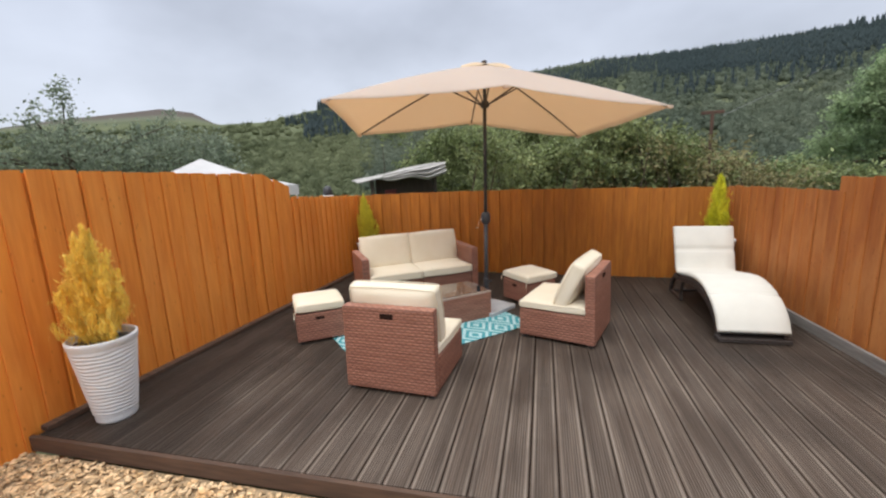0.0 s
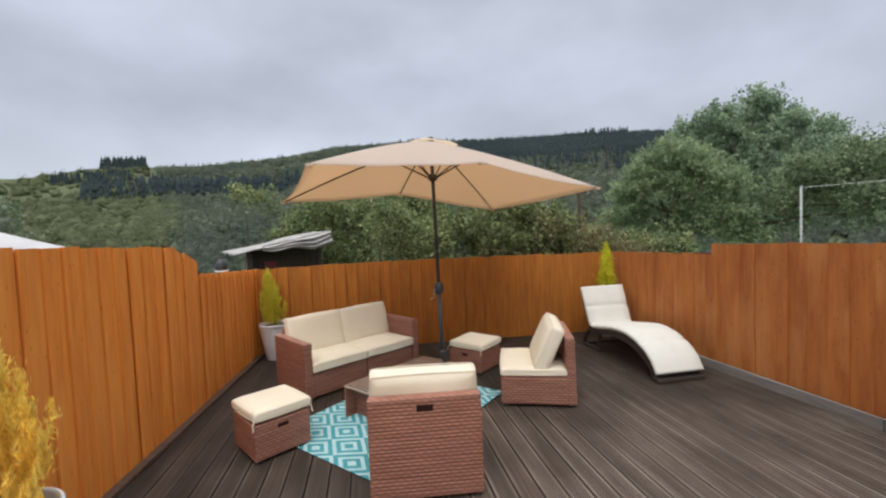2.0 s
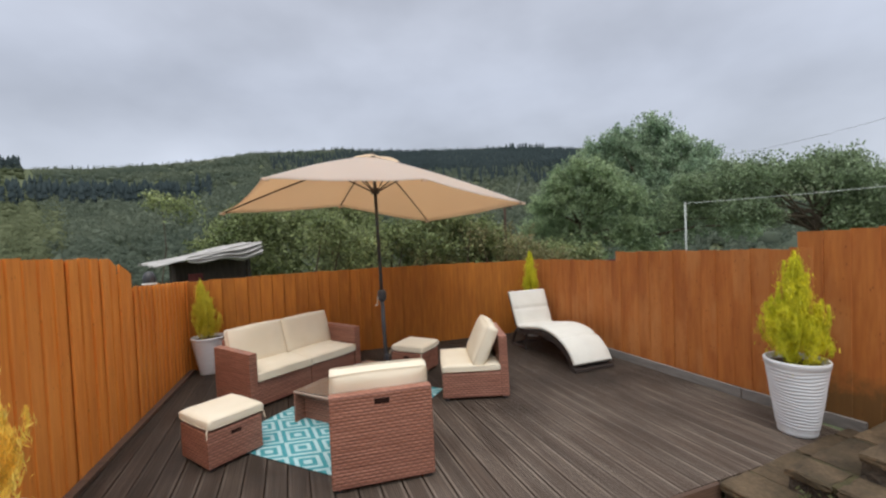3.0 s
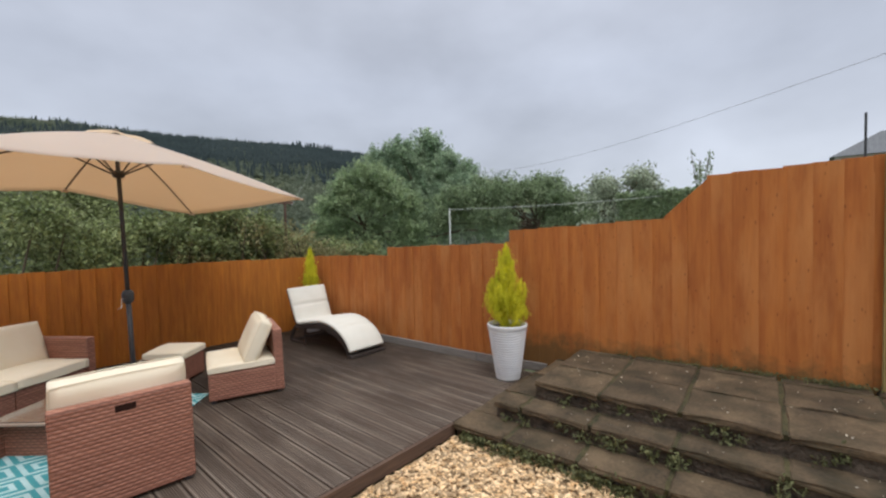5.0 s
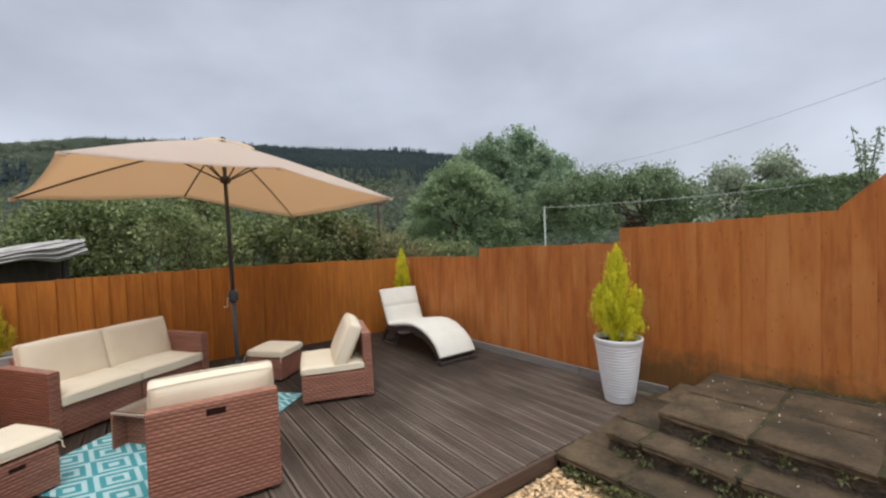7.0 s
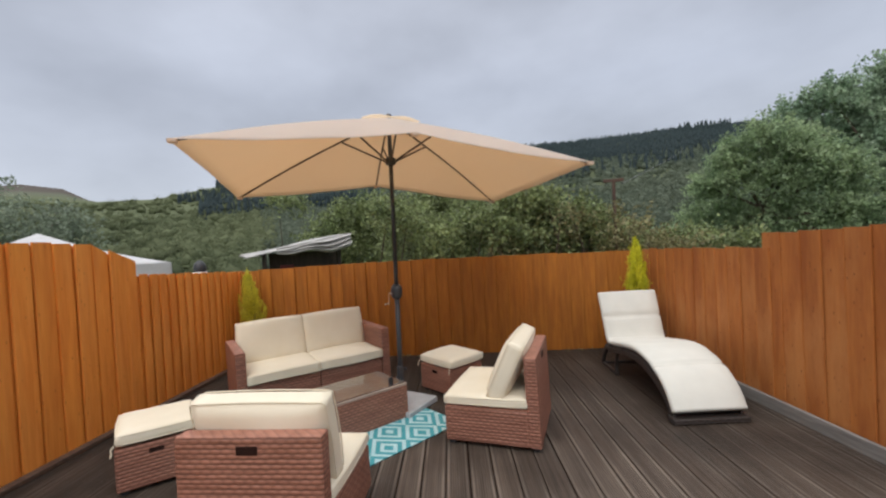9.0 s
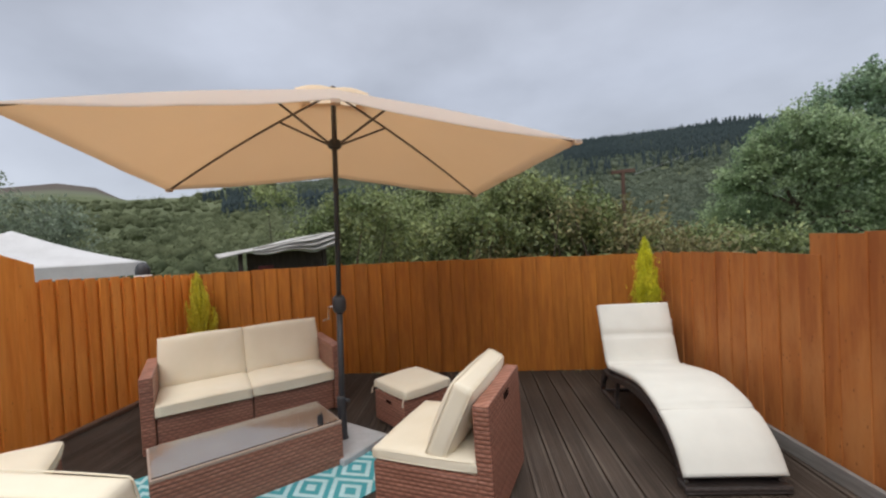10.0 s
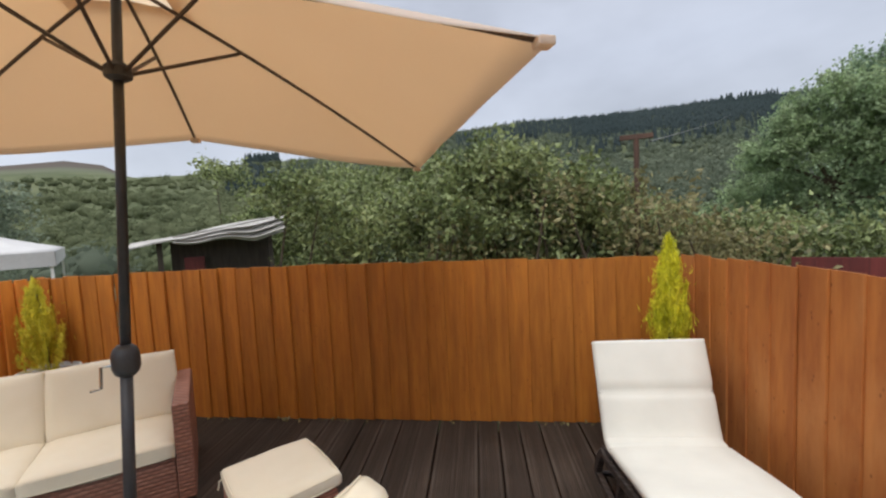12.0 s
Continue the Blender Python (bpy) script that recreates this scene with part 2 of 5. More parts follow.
    darker = N("ShaderNodeHueSaturation")
    darker.inputs["Saturation"].default_value = 1.15
    L(op("SUBTRACT", 1.0, op("MULTIPLY", dark_mask.outputs["Result"], 0.5)), darker.inputs["Value"])
    L(mix.outputs["Result"], darker.inputs["Color"])
    L(darker.outputs["Color"], b.inputs["Base Color"])
    L(op("SUBTRACT", 0.68, op("MULTIPLY", dark_mask.outputs["Result"], 0.14)), b.inputs["Roughness"])
    return m


M = {}
# base tone set per fence: left lightest, back and right about half as bright
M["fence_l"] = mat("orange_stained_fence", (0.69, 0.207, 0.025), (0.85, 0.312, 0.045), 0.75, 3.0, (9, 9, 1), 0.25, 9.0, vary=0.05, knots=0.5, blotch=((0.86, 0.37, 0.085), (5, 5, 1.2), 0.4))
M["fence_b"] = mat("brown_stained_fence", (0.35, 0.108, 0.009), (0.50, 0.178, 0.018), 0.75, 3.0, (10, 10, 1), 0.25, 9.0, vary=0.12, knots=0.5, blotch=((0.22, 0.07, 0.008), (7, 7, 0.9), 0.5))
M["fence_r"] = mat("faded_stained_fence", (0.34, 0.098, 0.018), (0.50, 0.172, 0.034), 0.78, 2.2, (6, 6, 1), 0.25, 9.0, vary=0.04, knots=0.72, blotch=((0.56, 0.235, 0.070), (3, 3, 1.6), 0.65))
M["fence_damp"] = fence_algae(mat("algae_stained_fence", (0.34, 0.098, 0.018), (0.50, 0.172, 0.034), 0.78, 2.2, (6, 6, 1), 0.25, 9.0, vary=0.04, knots=0.72, blotch=((0.56, 0.235, 0.070), (3, 3, 1.6), 0.65)))
M["post"] = mat("greenish_plank", (0.25, 0.185, 0.065), (0.36, 0.28, 0.11), 0.85, 4.0, (8, 8, 1), 0.3, 20.0, knots=0.5, blotch=((0.42, 0.25, 0.09), (4, 4, 1.5), 0.6))
M["gate_post"] = mat("brown_gate_post", (0.27, 0.135, 0.045), (0.36, 0.20, 0.075), 0.85, 4.0, (8, 8, 1), 0.3, 20.0, knots=0.6, blotch=((0.30, 0.22, 0.09), (4, 4, 1.5), 0.7))
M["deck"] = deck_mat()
M["fascia"] = mat("dark_brown_fascia", (0.06, 0.035, 0.024), (0.12, 0.07, 0.045), 0.75, 3.0, (1, 12, 12), 0.3, 9.0, vary=0.1)
M["greyboard"] = mat("grey_gravel_board", (0.17, 0.155, 0.14), (0.27, 0.25, 0.23), 0.8, 3.0, (12, 1, 12), 0.3, 9.0)
M["rattan"] = weave_mat("brown_rattan_weave", (0.235, 0.094, 0.059), (0.45, 0.205, 0.14))
# near-black fill: holds the shade of the carrying slots; also the under-deck block
M["near_black"] = mat("near_black_fill", (0.018, 0.009, 0.007), (0.035, 0.018, 0.014), 0.95, spec=0.05)
M["cushion"] = mat("cream_cushion_cloth", (0.78, 0.70, 0.54), (0.84, 0.765, 0.615), 0.9, 5.0, (1, 1, 1), 0.25, 320.0, spec=0.2, dist=0.004)
M["cushion_white"] = mat("off_white_lounger_cloth", (0.665, 0.655, 0.595), (0.735, 0.725, 0.66), 0.9, 5.0, (1, 1, 1), 0.25, 300.0, spec=0.2, dist=0.004)
M["piping"] = mat("cream_piping", (0.74, 0.66, 0.50), (0.80, 0.72, 0.57), 0.9, 8.0)
M["black_metal"] = mat("dark_grey_painted_metal", (0.028, 0.028, 0.031), (0.05, 0.05, 0.054), 0.42, 6.0, bump=0.05)
M["bronze_metal"] = mat("brown_painted_rib", (0.06, 0.042, 0.032), (0.09, 0.066, 0.052), 0.45, 6.0, bump=0.05)
M["lounger_weave"] = weave_mat("dark_rattan_lounger", (0.036, 0.028, 0.026), (0.085, 0.068, 0.06))
M["canopy"] = mat("beige_canopy_cloth", (0.74, 0.70, 0.66), (0.80, 0.76, 0.72), 0.9, 1.6, (1, 1, 1), 0.15, 350.0, spec=0.1, trans=0.55, dist=0.003, glow=(0.96, 0.74, 0.51))
M["chrome"] = mat("chrome", (0.7, 0.7, 0.7), (0.8, 0.8, 0.8), 0.2, 6.0, metal=1.0, bump=0.0)
M["pot"] = mat("pale_glazed_pot", (0.66, 0.68, 0.70), (0.75, 0.77, 0.79), 0.5, 6.0, (1, 1, 3), 0.2, 60.0)
M["soil"] = mat("potting_soil", (0.025, 0.018, 0.012), (0.06, 0.04, 0.027), 0.95, 20.0, bump=0.8)
M["gold_leaf"] = mat("golden_cypress_foliage", (0.56, 0.58, 0.03), (0.93, 0.88, 0.08), 0.7, 5.0, island=0.36, bump=0.0, trans=0.5)
M["olive_leaf"] = mat("olive_cypress_foliage", (0.60, 0.56, 0.05), (0.86, 0.79, 0.11), 0.7, 9.0, island=0.3, bump=0.0, trans=0.5)
M["amber_leaf"] = mat("amber_cypress_foliage", (0.92, 0.66, 0.11), (0.98, 0.84, 0.24), 0.7, 9.0, island=0.25, bump=0.0, trans=0.5)
M["slab"] = mat("weathered_concrete_slab", (0.034, 0.0235, 0.012), (0.132, 0.091, 0.051), 0.92, 5.0, (1, 1, 1), 0.6, 45.0, vary=0.2, blotch=((0.040, 0.031, 0.014), (4, 4, 4), 0.8))
M["riser"] = mat("mossy_rubble_riser", (0.03, 0.023, 0.016), (0.12, 0.092, 0.066), 0.95, 12.0, (1, 1, 1), 1.0, 45.0, dist=0.04)
M["moss"] = mat("moss_in_joints", (0.022, 0.021, 0.009), (0.085, 0.072, 0.028), 0.95, 9.0, bump=0.8, dist=0.02)
M["gravel_bed"] = mat("gravel_bed", (0.27, 0.18, 0.09), (0.58, 0.43, 0.27), 0.95, 40.0, (1, 1, 1), 0.9, 120.0, dist=0.02)
M["stone"] = mat("honey_gravel", (0.52, 0.325, 0.15), (0.76, 0.575, 0.36), 0.8, 12.0, (1, 1, 1), 0.2, 90.0, island=0.48)
M["weed"] = mat("green_weeds", (0.065, 0.078, 0.025), (0.20, 0.205, 0.09), 0.7, 12.0, island=0.4, bump=0.0, trans=0.25)
M["glass"] = bpy.data.materials.new("table_glass")
M["rug"] = rug_mat()
M["base_slab"] = mat("pale_grey_parasol_base", (0.36, 0.37, 0.38), (0.48, 0.49, 0.50), 0.7, 10.0)
# brown lightened: the reflection in the glass is put into this colour
M["table_top"] = mat("reflection_pale_table_top", (0.36, 0.265, 0.21), (0.46, 0.36, 0.295), 0.6, 5.0, (1, 1, 1), 0.2, 90.0)
M["hill"] = moor_mat()
# greyed towards blue: distance haze is put into the broadleaf colour
M["wood_far"] = mat("hazed_far_broadleaf", (0.108, 0.138, 0.106), (0.205, 0.236, 0.168), 0.95, 0.02, island=0.10, bump=0.0, fine=0.3, spec=0.02, trans=0.45)
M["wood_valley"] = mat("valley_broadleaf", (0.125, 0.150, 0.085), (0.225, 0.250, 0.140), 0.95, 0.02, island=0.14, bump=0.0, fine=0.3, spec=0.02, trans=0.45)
# bluish tones carry the same painted haze on the conifers
M["conifer_far"] = mat("hazed_far_conifer", (0.045, 0.063, 0.066), (0.066, 0.087, 0.088), 0.95, 0.02, island=0.07, bump=0.0, fine=0.1, spec=0.02, trans=0.3)
M["leaf_bush"] = mat("bush_leaves", (0.100, 0.142, 0.046), (0.34, 0.385, 0.17), 0.5, 1.6, island=0.62, bump=0.0, trans=0.28)
M["leaf_dry"] = mat("dry_bush_leaves", (0.19, 0.18, 0.075), (0.34, 0.30, 0.15), 0.6, 3.0, island=0.5, bump=0.0, trans=0.3)
M["leaf_tree"] = mat("tree_leaves", (0.20, 0.30, 0.195), (0.45, 0.55, 0.37), 0.6, 1.0, island=0.45, bump=0.0, trans=0.42)
M["leaf_light"] = mat("light_tree_leaves", (0.20, 0.29, 0.155), (0.42, 0.51, 0.29), 0.6, 1.2, island=0.4, bump=0.0, trans=0.42)
M["leaf_dark"] = mat("dark_hedge_leaves", (0.175, 0.245, 0.135), (0.32, 0.40, 0.23), 0.6, 1.0, island=0.45, bump=0.0, trans=0.38)
M["leaf_grey"] = mat("grey_green_leaves", (0.28, 0.33, 0.24), (0.48, 0.53, 0.40), 0.6, 1.0, island=0.45, bump=0.0, trans=0.35)
# dulled green, with haze mixed into the leaf colour
M["leaf_haze"] = mat("dull_green_leaves", (0.17, 0.215, 0.15), (0.30, 0.345, 0.25), 0.6, 1.0, island=0.4, bump=0.0, trans=0.4)
M["bark"] = mat("bark", (0.06, 0.045, 0.03), (0.12, 0.09, 0.06), 0.9, 6.0, (4, 4, 1), 0.6, 30.0)
M["white_sheet"] = mat("white_gazebo_cloth", (0.50, 0.49, 0.485), (0.59, 0.58, 0.575), 0.75, 3.0, fine=30.0)
M["grey_sheet"] = mat("grey_weathered_sheeting", (0.25, 0.235, 0.22), (0.58, 0.56, 0.53), 0.75, 2.0, (0.7, 8, 10), 0.4, 12.0)
M["dark_wood"] = mat("dark_shed_timber", (0.035, 0.028, 0.022), (0.07, 0.055, 0.042), 0.85, 4.0, (8, 8, 1))
M["red"] = mat("dark_red_paint", (0.10, 0.018, 0.016), (0.17, 0.032, 0.028), 0.6, 4.0, (8, 8, 1), vary=0.15)
M["cream"] = mat("cream_render", (0.62, 0.53, 0.34), (0.70, 0.61, 0.42), 0.9, 2.0, fine=60.0, bump=0.4)
M["pale"] = mat("pale_grey_render", (0.52, 0.49, 0.47), (0.60, 0.57, 0.55), 0.9, 2.0, fine=60.0, bump=0.4)
M["white_paint"] = mat("white_plastic_trim", (0.72, 0.72, 0.70), (0.8, 0.8, 0.78), 0.45, 3.0, bump=0.05)
M["dark_pane"] = mat("dark_window_pane", (0.02, 0.018, 0.02), (0.035, 0.03, 0.034), 0.35, 1.0, bump=0.0, spec=0.04)
M["brown_frame"] = mat("dark_brown_window_frame", (0.05, 0.028, 0.022), (0.08, 0.045, 0.035), 0.5, 4.0, bump=0.05)
M["seam"] = mat("grey_cushion_seam", (0.42, 0.40, 0.36), (0.5, 0.48, 0.43), 0.9, 8.0)
M["slate"] = mat("grey_slate_roof", (0.13, 0.14, 0.155), (0.2, 0.21, 0.225), 0.7, 3.0, (1, 6, 1), 0.4, 14.0)
M["grey_pole"] = mat("grey_weathered_pole", (0.10, 0.095, 0.09), (0.17, 0.16, 0.15), 0.85, 4.0, (6, 6, 1))
M["petal"] = mat("pale_litter", (0.30, 0.25, 0.17), (0.55, 0.50, 0.42), 0.8, 12.0, island=0.45, bump=0.0)
M["rust"] = mat("rusty_brown_pole", (0.07, 0.038, 0.028), (0.13, 0.075, 0.055), 0.85, 4.0)
M["wire"] = mat("grey_wire", (0.20, 0.20, 0.21), (0.27, 0.27, 0.28), 0.6, 4.0, bump=0.0)
M["pale_post"] = mat("pale_painted_post", (0.40, 0.43, 0.41), (0.5, 0.53, 0.5), 0.6, 6.0, bump=0.1)


def build_glass():
    m = M["glass"]
    m.use_nodes = True
    b = m.node_tree.nodes["Principled BSDF"]
    b.inputs["Base Color"].default_value = (0.93, 0.96, 0.95, 1)
    b.inputs["Roughness"].default_value, b.inputs["Transmission Weight"].default_value, b.inputs["IOR"].default_value = 0.06, 1.0, 1.5


build_glass()


# ---- building helpers ----
def link(name, bm, material, smooth=False):
    me = bpy.data.meshes.new(name)
    bmesh.ops.recalc_face_normals(bm, faces=bm.faces)
    bm.to_mesh(me)
    bm.free()
    me.materials.append(material)
    if smooth:
        me.polygons.foreach_set("use_smooth", [True] * len(me.polygons))
    return new(name, me)


def part(name, bm, material, parent, label="", smooth=False):
    ob = link(name, bm, material, smooth)
    ob.parent = parent
    return tagged(ob, label) if label else ob


def thing(name, label, category, group="", kind="", at=None):
    ob = new(name)
    ob.empty_display_size = 0.2
    if at is not None:
        ob.matrix_world = at
    return tagged(ob, label, category, group, kind)


def box(x0, x1, y0, y1, z0, z1, bevel=0.0, seg=2, bm=None):
    bm = bm or bmesh.new()
    r = bmesh.ops.create_cube(bm, size=1.0, matrix=Matrix.Translation(((x0 + x1) / 2, (y0 + y1) / 2, (z0 + z1) / 2)) @ Matrix.Diagonal((x1 - x0, y1 - y0, z1 - z0, 1)))
    if bevel:
        vs = set(r["verts"])
        bmesh.ops.bevel(bm, geom=[e for e in bm.edges if e.verts[0] in vs], offset=bevel, segments=seg, affect="EDGES", profile=0.6)
    return bm


def tube(points, radius, bm=None, sides=8, taper=1.0):
    """A round bar along a line of points."""
    bm = bm or bmesh.new()
    pts = [Vector(p) for p in points]
    rings = []
    for i, p in enumerate(pts):
        d = (pts[min(i + 1, len(pts) - 1)] - pts[max(i - 1, 0)]).normalized()
        a = d.orthogonal().normalized()
        b = d.cross(a)
        r = radius * (1 + (taper - 1) * i / max(1, len(pts) - 1))
        if rings:
            # keep the ring's turn steady along the bar
            a = (last - d * last.dot(d)).normalized()
            b = d.cross(a)
        last = a
        rings.append([bm.verts.new(p + r * (math.cos(t) * a + math.sin(t) * b)) for t in (2 * math.pi * k / sides for k in range(sides))])
    for r0, r1 in zip(rings, rings[1:]):
        for k in range(sides):
            bm.faces.new((r0[k], r0[(k + 1) % sides], r1[(k + 1) % sides], r1[k]))
    bm.faces.new(rings[0][::-1])
    bm.faces.new(rings[-1])
    return bm


def lathe(profile, sides=48, bm=None):
    bm = bm or bmesh.new()
    rings = [[bm.verts.new((r * math.cos(a), r * math.sin(a), z)) for a in (2 * math.pi * k / sides for k in range(sides))] for r, z in profile]
    for r0, r1 in zip(rings, rings[1:]):
        for k in range(sides):
            bm.faces.new((r0[k], r0[(k + 1) % sides], r1[(k + 1) % sides], r1[k]))
    bm.faces.new(rings[0][::-1])
    bm.faces.new(rings[-1])
    return bm


def pad(w, d, h, puff=0.02, edge=0.025, seed=1):
    """A filled cushion lying on z=0: rounded edges, swollen faces, slightly uneven."""
    bm = bmesh.new()
    bmesh.ops.create_cube(bm, size=1.0)
    bmesh.ops.subdivide_edges(bm, edges=bm.edges[:], cuts=13, use_grid_fill=True)
    rng = random.Random(seed)
    ph = [rng.uniform(0, 6) for _ in range(4)]
    for v in bm.verts:
        x, y, z = (2 * c for c in v.co)
        px, py, pz = x * w / 2, y * d / 2, z * h / 2
        fx, fy = max(0, 1 - x ** 4), max(0, 1 - y ** 4)
        pz += z * puff * fx * fy
        pz += 0.004 * math.sin(9 * px + ph[0]) * math.sin(8 * py + ph[1])
        # round the rim
        ox, oy, oz = max(0, abs(px) - (w / 2 - edge)), max(0, abs(py) - (d / 2 - edge)), max(0, abs(z * h / 2) - (h / 2 - edge))
        n = math.sqrt(max(ox, oy) ** 2 + 0.15 * min(ox, oy) ** 2 + oz * oz)
        if n > edge:
            k = edge / n
            px -= math.copysign(ox * (1 - k), px) if ox else 0
            py -= math.copysign(oy * (1 - k), py) if oy else 0
            pz -= math.copysign(oz * (1 - k), z) if oz else 0
        # sides bow out a little between the corners
        px += x * 0.008 * (1 - y * y)
        py += y * 0.008 * (1 - x * x)
        # soft creases, drawn in towards the corners
        ear = (x * y) ** 8
        px, py = px + x * 0.006 * ear, py + y * 0.006 * ear
        pz += 0.0045 * noise.noise(Vector((px * 9 + seed, py * 9, 0.3))) * (1 if z > 0 else 0)
        v.co = (px, py, pz + h / 2)
    return bm


def welt(w, d, h, m, parent):
    """Corded seams round the top and bottom of a cushion made by pad()."""
    for z in (0.014, h - 0.014):
        pts = []
        n, c = 8, 0.010
        for k, (ax, ay) in enumerate(((1, 0), (0, 1), (-1, 0), (0, -1))):
            for i in range(n + 1):
                t = -1 + 2 * i / n
                hx, hy = w / 2 - 0.001, d / 2 - 0.001
                if ax:
                    x, y = ax * (hx + 0.008 * (1 - t * t)), ax * t * (hy - c)
                else:
                    x, y = -ay * t * (hx - c), ay * (hy + 0.008 * (1 - t * t))
                pts.append((x, y, z))
        pts.append(pts[0])
        part("piping", xform(tube(pts, 0.0036, sides=5), m), M["piping"], parent)


def xform(bm, m):
    bmesh.ops.transform(bm, matrix=m, verts=bm.verts)
    return bm


def raw(name, verts, faces, material, parent=None, smooth=False):
    me = bpy.data.meshes.new(name)
    me.from_pydata(verts.tolist() if hasattr(verts, "tolist") else verts, [], faces.tolist() if hasattr(faces, "tolist") else faces)
    me.materials.append(material)
    if smooth:
        me.polygons.foreach_set("use_smooth", [True] * len(me.polygons))
    ob = new(name, me)
    ob.parent = parent
    return ob


def leaves(centres, size, rng, up=0.0, slim=0.5):
    """Verts and faces of folded leaves round the centres; up: how far they point upwards."""
    n = len(centres)
    d = rng.normal(size=(n, 3))
    d[:, 2] += up
    d /= np.linalg.norm(d, axis=1)[:, None]
    s = np.cross(d, rng.normal(size=(n, 3)))
    s /= np.linalg.norm(s, axis=1)[:, None]
    k = np.cross(d, s)
    ln = (size * rng.uniform(0.6, 1.35, n))[:, None]
    w = ln * slim
    a = centres - d * ln / 2
    b = centres + d * ln / 2
    l, r = centres + s * w / 2 + k * w * 0.18, centres - s * w / 2 + k * w * 0.18
    verts = np.stack([a, l, b, r], 1).reshape(-1, 3)
    i = np.arange(n)[:, None] * 4
    faces = np.concatenate([i + [0, 1, 2], i + [0, 2, 3]], 0)
    return verts, faces


def clumped(rng, n, lobes, spread):
    """Points in small clumps on the skins of lobes (x, y, z, rx, ry, rz)."""
    lobes = np.array(lobes, float)
    wt = (lobes[:, 3] * lobes[:, 4] + lobes[:, 3] * lobes[:, 5]).clip(0.01)
    which = rng.choice(len(lobes), n // 14, p=wt / wt.sum())
    d = rng.normal(size=(n // 14, 3))
    d /= np.linalg.norm(d, axis=1)[:, None]
    rad = rng.uniform(0.55, 1.08, n // 14)[:, None] ** 0.6
    c = lobes[which, :3] + d * lobes[which, 3:] * rad
    c = np.repeat(c, 14, 0)
    return c + rng.normal(size=c.shape) * spread


def sprays(rng, lobes, n, reach=(0.7, 1.3), rise=0.25, width=0.16, per=44):
    """Leaf points along boughs that spring from the heart of each lobe (x, y, z, rx, ry, rz), leafy in the middle and thin at the tip."""
    lobes = np.array(lobes, float)
    wt = (lobes[:, 3] * lobes[:, 5]).clip(0.01)
    k = max(1, n // per)
    which = rng.choice(len(lobes), k, p=wt / wt.sum())
    d = rng.normal(size=(k, 3))
    d[:, 2] = d[:, 2] * 0.8 + rise
    d /= np.linalg.norm(d, axis=1)[:, None]
    c, r = lobes[which, :3], lobes[which, 3:]
    far = rng.uniform(*reach, k)[:, None]
    a, b = c + d * r * 0.25, c + d * r * far
    b[:, 2] += rise * r[:, 2] * rng.uniform(0, 0.6, k)
    t = rng.uniform(0, 1, (k, per, 1)) ** 0.7
    w = width * (1.15 - t) * (0.35 + t) * 1.6
    sag = np.array([0, 0, -0.12]) * (r[:, 2].mean()) * t ** 2
    p = a[:, None] * (1 - t) + b[:, None] * t + sag + rng.normal(size=(k, per, 3)) * w
    return p.reshape(-1, 3)


# ---- ground, hills ----
SKY_AZ = [-180, -120, -80, -59, -55, -46, -43, -41, -35, -30, -24, -20, -12, -4, 6, 17, 28, 35, 39, 48, 60, 80, 110, 180]
RIDGE = [1.0, 2.0, 3.5, 5.0, 5.4, 6.2, 6.3, 6.3, 6.7, 8.0, 8.5, 8.8, 9.9, 11.5, 12.2, 11.9, 11.8, 11.1, 10.6, 9.0, 6.0, 3.0, 1.5, 1.0]
MOOR = [0, 0, 3.0, 5.4, 6.3, 7.8, 7.5, 6.4, 5.0, 4.0, 3, 0, 0, 0, 0, 0, 0, 0, 0, 0, 0, 0, 0, 0]


def land(az, r):
    """Height of the ground at a bearing (degrees from +y towards +x) and a distance."""
    e1, e2 = np.interp(az, SKY_AZ, RIDGE), np.interp(az, SKY_AZ, MOOR)
    z1, z2 = 480 * np.tan(np.radians(e1)), 1300 * np.tan(np.radians(e2))
    s = np.clip((r - 80) / 400, 0, 1)
    near = np.interp(r, [0, 9, 30, 80], [-0.125, -0.35, -1.6, -5.0])
    bumps = 3.0 * np.sin(r / 37 + np.radians(az) * 5) * np.sin(np.radians(az) * 11 + r / 61) * np.clip((r - 120) / 120, 0, 1)
    rise = near + (z1 + 5) * s ** 1.05 + bumps * (1 - s)
    t = np.clip((r - 480) / 820, 0, 1)
    far = z1 + (np.maximum(z2, z1 * 0.9) - z1) * t
    out = np.where(r < 480, rise, far)
    return np.where(r > 1300, np.maximum(z2, z1 * 0.9) * np.clip(1 - (r - 1300) / 2200, 0, 1) + 1.53, out)


def build_ground():
    az = np.linspace(-180, 180, 361)[:-1]
    rs = np.concatenate([np.linspace(0.02, 12, 9), np.linspace(16, 80, 17), np.linspace(90, 480, 60), np.linspace(500, 1300, 20), [1800, 2600, 3400]])
    A, R = np.meshgrid(az, rs)
    Z = land(A, R)
    verts = np.stack([R * np.sin(np.radians(A)), R * np.cos(np.radians(A)), Z], -1).reshape(-1, 3)
    n = len(az)
    i, j = np.meshgrid(np.arange(len(rs) - 1), np.arange(n), indexing="ij")
    f = np.stack([i * n + j, i * n + (j + 1) % n, (i + 1) * n + (j + 1) % n, (i + 1) * n + j], -1).reshape(-1, 4)
    tagged(raw("ground", verts, f, M["hill"], smooth=True), "rough green hillside rising behind the garden fences", "hillside", kind="structure")


build_ground()


